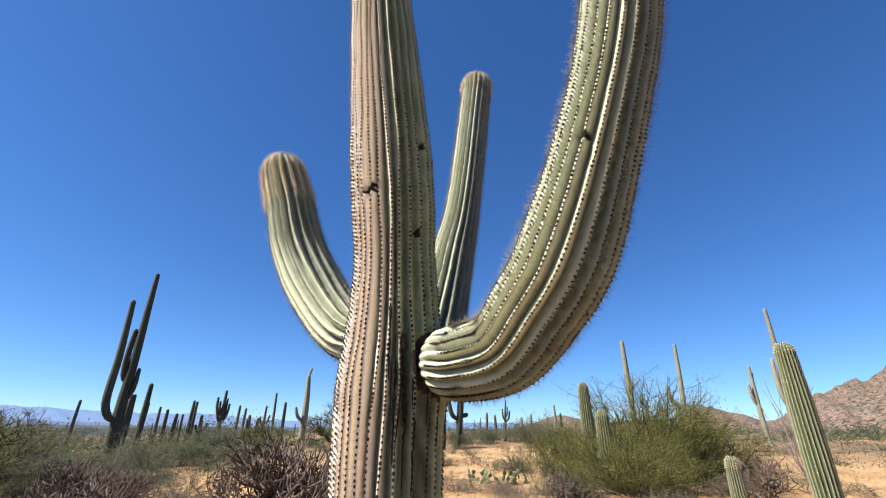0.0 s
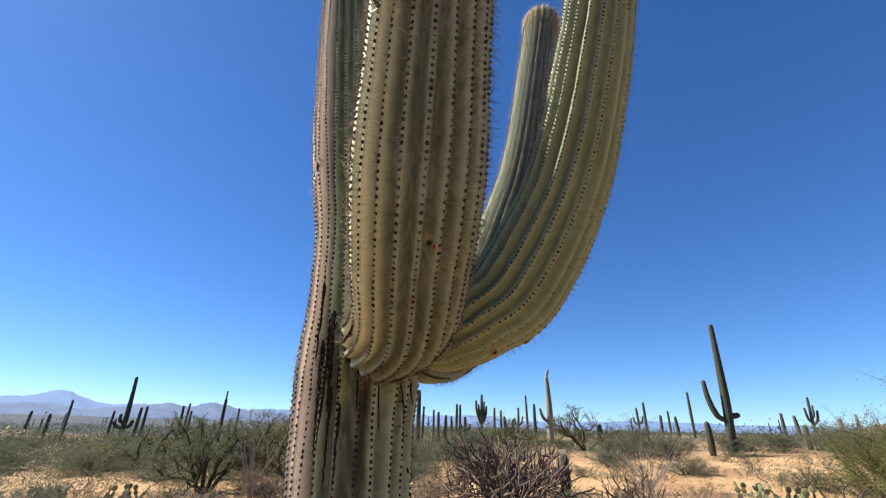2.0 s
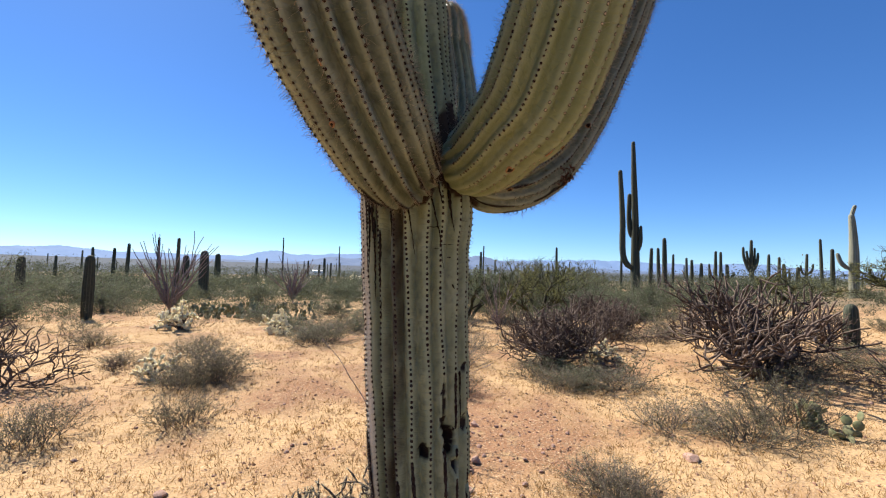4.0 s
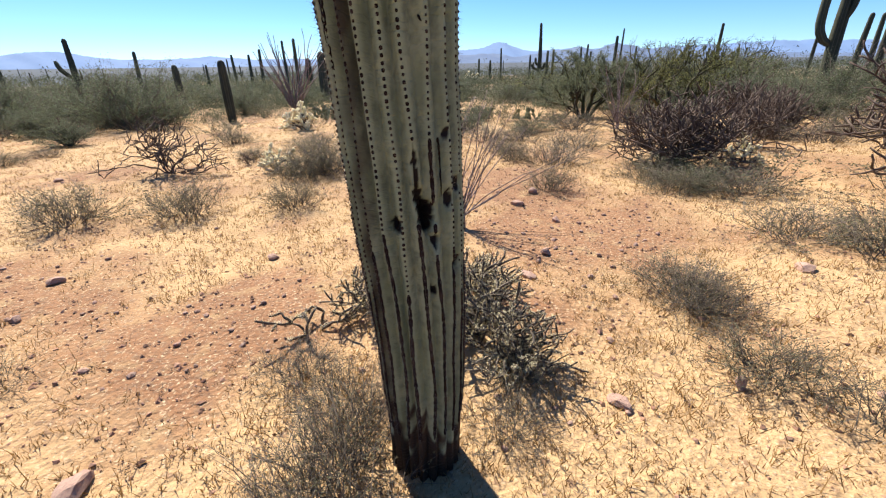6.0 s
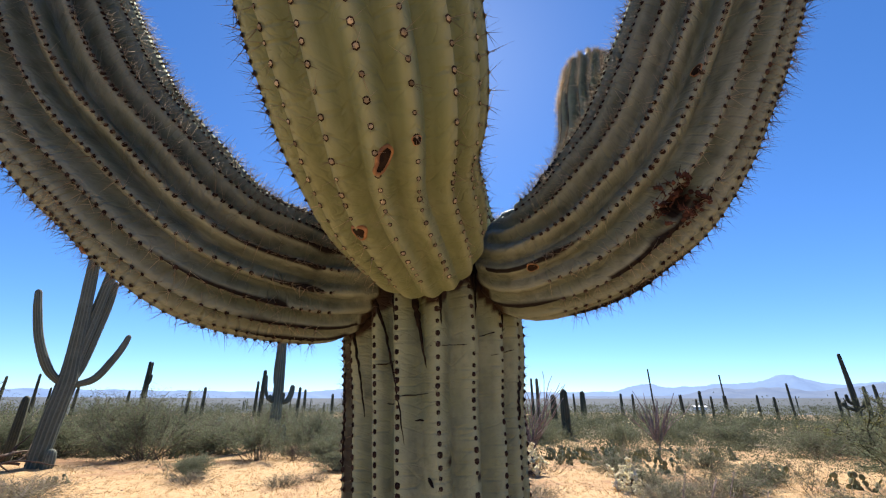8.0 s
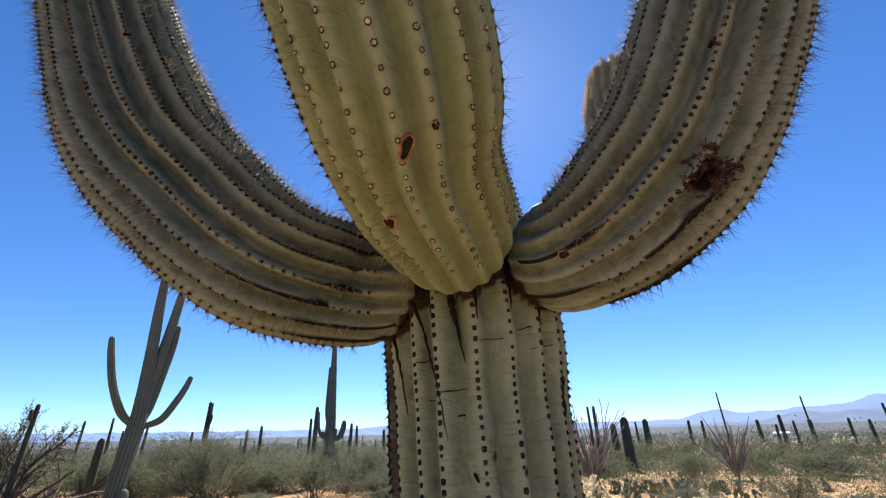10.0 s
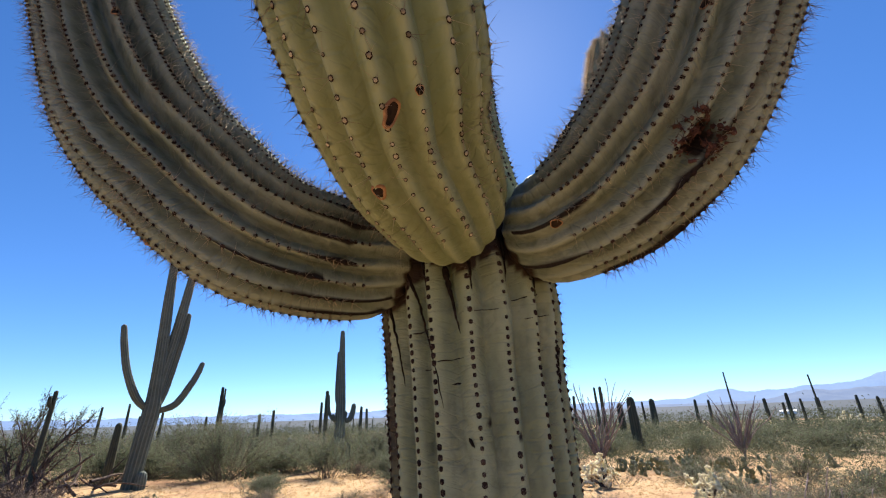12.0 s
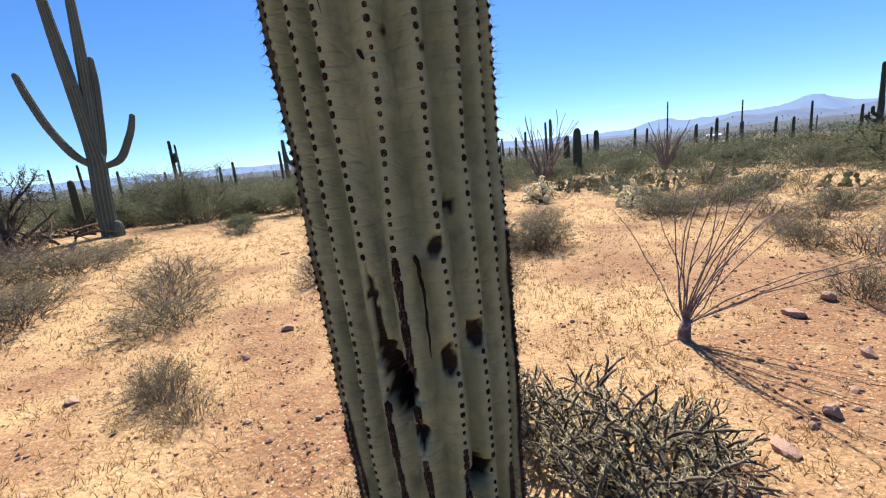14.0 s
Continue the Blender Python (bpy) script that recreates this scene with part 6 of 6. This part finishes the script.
def clods():
    """Small clods and pebbles that roughen the soil."""
    rng = np.random.default_rng(815)
    v = np.array([(1, 0, 0), (0, 0.8, 0), (-0.9, 0.1, 0), (0, -0.9, 0), (0.1, 0.1, 0.6), (0, 0, -0.5)]) * 0.5
    f = [(0, 1, 4), (1, 2, 4), (2, 3, 4), (3, 0, 4)]
    x, y = scatter_points(rng, 52000, 0.3, 9.0, 0.62)
    keep = patch(x, y) < rng.uniform(0.0, 1.25, len(x))
    x, y = x[keep], y[keep]
    n = len(x)
    size = 0.008 + 0.034 * rng.uniform(0, 1, n) ** 3
    up = np.stack([rng.normal(0, 0.3, n), rng.normal(0, 0.3, n), np.ones(n)], -1)
    g = Geo()
    stamp(g, v, f, np.stack([x, y, level(x, y) + size * 0.05], -1), axes_to(up, rng) * (size[:, None] * rng.uniform(0.7, 1.4, (n, 3)))[:, None, :])
    tagged(new("soil_clods", g.mesh("soil_clods", False)), "small pinkish soil clods and pebbles", "pebbles", kind="stuff").data.materials.append(M_CLOD)


def grass():
    rng = np.random.default_rng(821)
    x, y = scatter_points(rng, 84000, 0.3, 15.0, 0.78)
    keep = patch(x, y) > rng.uniform(0.10, 0.70, len(x))
    x, y = x[keep], y[keep]
    blades = 5
    n = len(x) * blades
    rep = np.repeat(np.arange(len(x)), blades)
    bx, by = x[rep] + rng.normal(0, 0.022, n), y[rep] + rng.normal(0, 0.022, n)
    v = np.array([(-0.5, 0, 0), (0.5, 0, 0), (0.0, 0, 1)])
    up = np.stack([rng.normal(0, 0.55, n), rng.normal(0, 0.55, n), np.ones(n)], -1)
    fr = axes_to(up, rng)
    size = np.repeat(0.018 + 0.075 * rng.uniform(0, 1, len(x)) ** 2, blades) * rng.uniform(0.5, 1.2, n)
    fr = fr * np.stack([np.full(n, 0.0050), np.full(n, 0.0050), size], -1)[:, None, :]
    g = Geo()
    stamp(g, v, [(0, 1, 2)], np.stack([bx, by, level(bx, by)], -1), fr)
    tagged(new("dry_grass", g.mesh("dry_grass", False)), "short straw-yellow dry desert grass", "grass", kind="stuff").data.materials.append(M_GRASS)


def litter():
    """Small dead tufts and twigs between the grass."""
    rng = np.random.default_rng(823)
    x, y = scatter_points(rng, 1500, 0.4, 10.0, 0.75)
    n, per = len(x), 14
    rep = np.repeat(np.arange(n), per)
    bx, by = x[rep] + rng.normal(0, 0.018, n * per), y[rep] + rng.normal(0, 0.018, n * per)
    up = np.stack([rng.normal(0, 0.8, n * per), rng.normal(0, 0.8, n * per), np.ones(n * per) * 0.8], -1)
    size = np.repeat(rng.uniform(0.015, 0.06, n), per) * rng.uniform(0.4, 1.2, n * per)
    fr = axes_to(up, rng) * np.stack([np.full(n * per, 0.0026), np.full(n * per, 0.0026), size], -1)[:, None, :]
    g = Geo()
    stamp(g, np.array([(-0.5, 0, 0), (0.5, 0, 0), (0.0, 0, 1)]), [(0, 1, 2)], np.stack([bx, by, level(bx, by)], -1), fr)
    tagged(new("plant_litter", g.mesh("plant_litter", False)), "small dead brown tufts between the grass", "litter", kind="stuff").data.materials.append(M_TWIG)


def scrub():
    """The belt of shrubs that covers the plain farther off."""
    rng = np.random.default_rng(831)
    n = 10500
    az = np.radians(rng.uniform(-200, 70, n))
    d = 15 * np.exp(rng.uniform(0, 1, n) ** 0.9 * 3.1)
    x, y = d * np.sin(az), 1.4 + d * np.cos(az)
    ok = free(x, y) & ((np.degrees(az) < -22) | (rng.uniform(0, 1, n) < 0.22))
    x, y, d = x[ok], y[ok], d[ok]
    n = len(x)
    size = rng.uniform(0.55, 1.2, n) * np.clip(d / 20, 0.85, 1.9) * np.where(rng.uniform(0, 1, n) < 0.25, 1.6, 1.0)
    rep = np.repeat(np.arange(n), (np.where(d < 22, 190, np.where(d < 60, 150, 80)) * np.clip(size / np.clip(d / 20, 0.85, 1.9), 0.4, 2.2) ** 1.6).astype(int))
    many = len(rep)
    a, c, r = rng.uniform(0, 6.28, many), rng.uniform(-0.1, 1, many), rng.uniform(0.1, 1, many) ** 1.05
    s = np.sqrt(1 - np.clip(c, 0, 1) ** 2)
    lump = 1 + 0.2 * np.sin(a * 3 + rep) + 0.12 * np.sin(a * 7 + rep * 2.0 + c * 9)
    low = (c * r < 0.52) | ((c * r < 0.72) & (rng.uniform(0, 1, many) < 0.35) & (d[rep] < 26))
    rep, a, c, r, s = rep[low], a[low], c[low], r[low], s[low]
    many = len(rep)
    lump = lump[low]
    px = x[rep] + size[rep] * 0.75 * s * np.cos(a) * r * lump
    py = y[rep] + size[rep] * 0.75 * s * np.sin(a) * r * lump
    pz = level(x, y)[rep] + size[rep] * np.clip(c, 0.02, 1) * r * np.where(d[rep] < 26, 0.85, np.where(d[rep] < 120, np.where(px > -0.4 * py, 0.6, 1.15), np.where(px > -0.4 * py, 0.4, 0.8))) * lump
    v = np.array([(-0.2, -0.4, 0), (0.25, -0.3, 0), (0.0, 0.6, 0)])
    fr = axes_to(rng.normal(size=(many, 3)), rng) * (np.where(d[rep] < 22, 0.046, np.clip(d[rep] * 0.0036, 0.07, 0.13)) * np.where(d[rep] < 60, 1, 1.3) * rng.uniform(0.6, 1.5, many))[:, None, None]
    g = Geo()
    stamp(g, v, [(0, 1, 2)], np.stack([px, py, pz], -1), fr)
    me = g.mesh("desert_scrub", False)
    tone = np.clip(rng.normal(0.42, 0.3, n), 0, 1)[rep]
    me.attributes.new("tone", "FLOAT", "POINT").data.foreach_set("value", np.repeat(tone, 3).astype(np.float32))
    tagged(new("desert_scrub", me), "belt of olive and grey desert scrub on the plain", "shrubs", kind="stuff").data.materials.append(M_SCRUB)


gravel()
clods()
grass()
litter()
scrub()


def far_building():
    top = thing("building", "long low white building far out on the plain", "building", place=Matrix.Translation((-151, 17.8, -0.75)) @ Matrix.Rotation(radians(85), 4, "Z"))
    for name, (sx, sy, z0, z1), inset in (("wall", (3.4, 4, 0, 0.9), 0.0), ("roof", (3.8, 4.6, 0.9, 1.25), 1.4)):
        bm = bmesh.new()
        bmesh.ops.create_cube(bm, size=1)
        for v in bm.verts:
            top_v = v.co.z > 0
            v.co = (v.co.x * sx, v.co.y * (sy - (inset * 2 if top_v else 0)), z1 if top_v else z0)
        me = bpy.data.meshes.new(name)
        bm.to_mesh(me)
        bm.free()
        part(name, me, M_WHITE, top)


far_building()
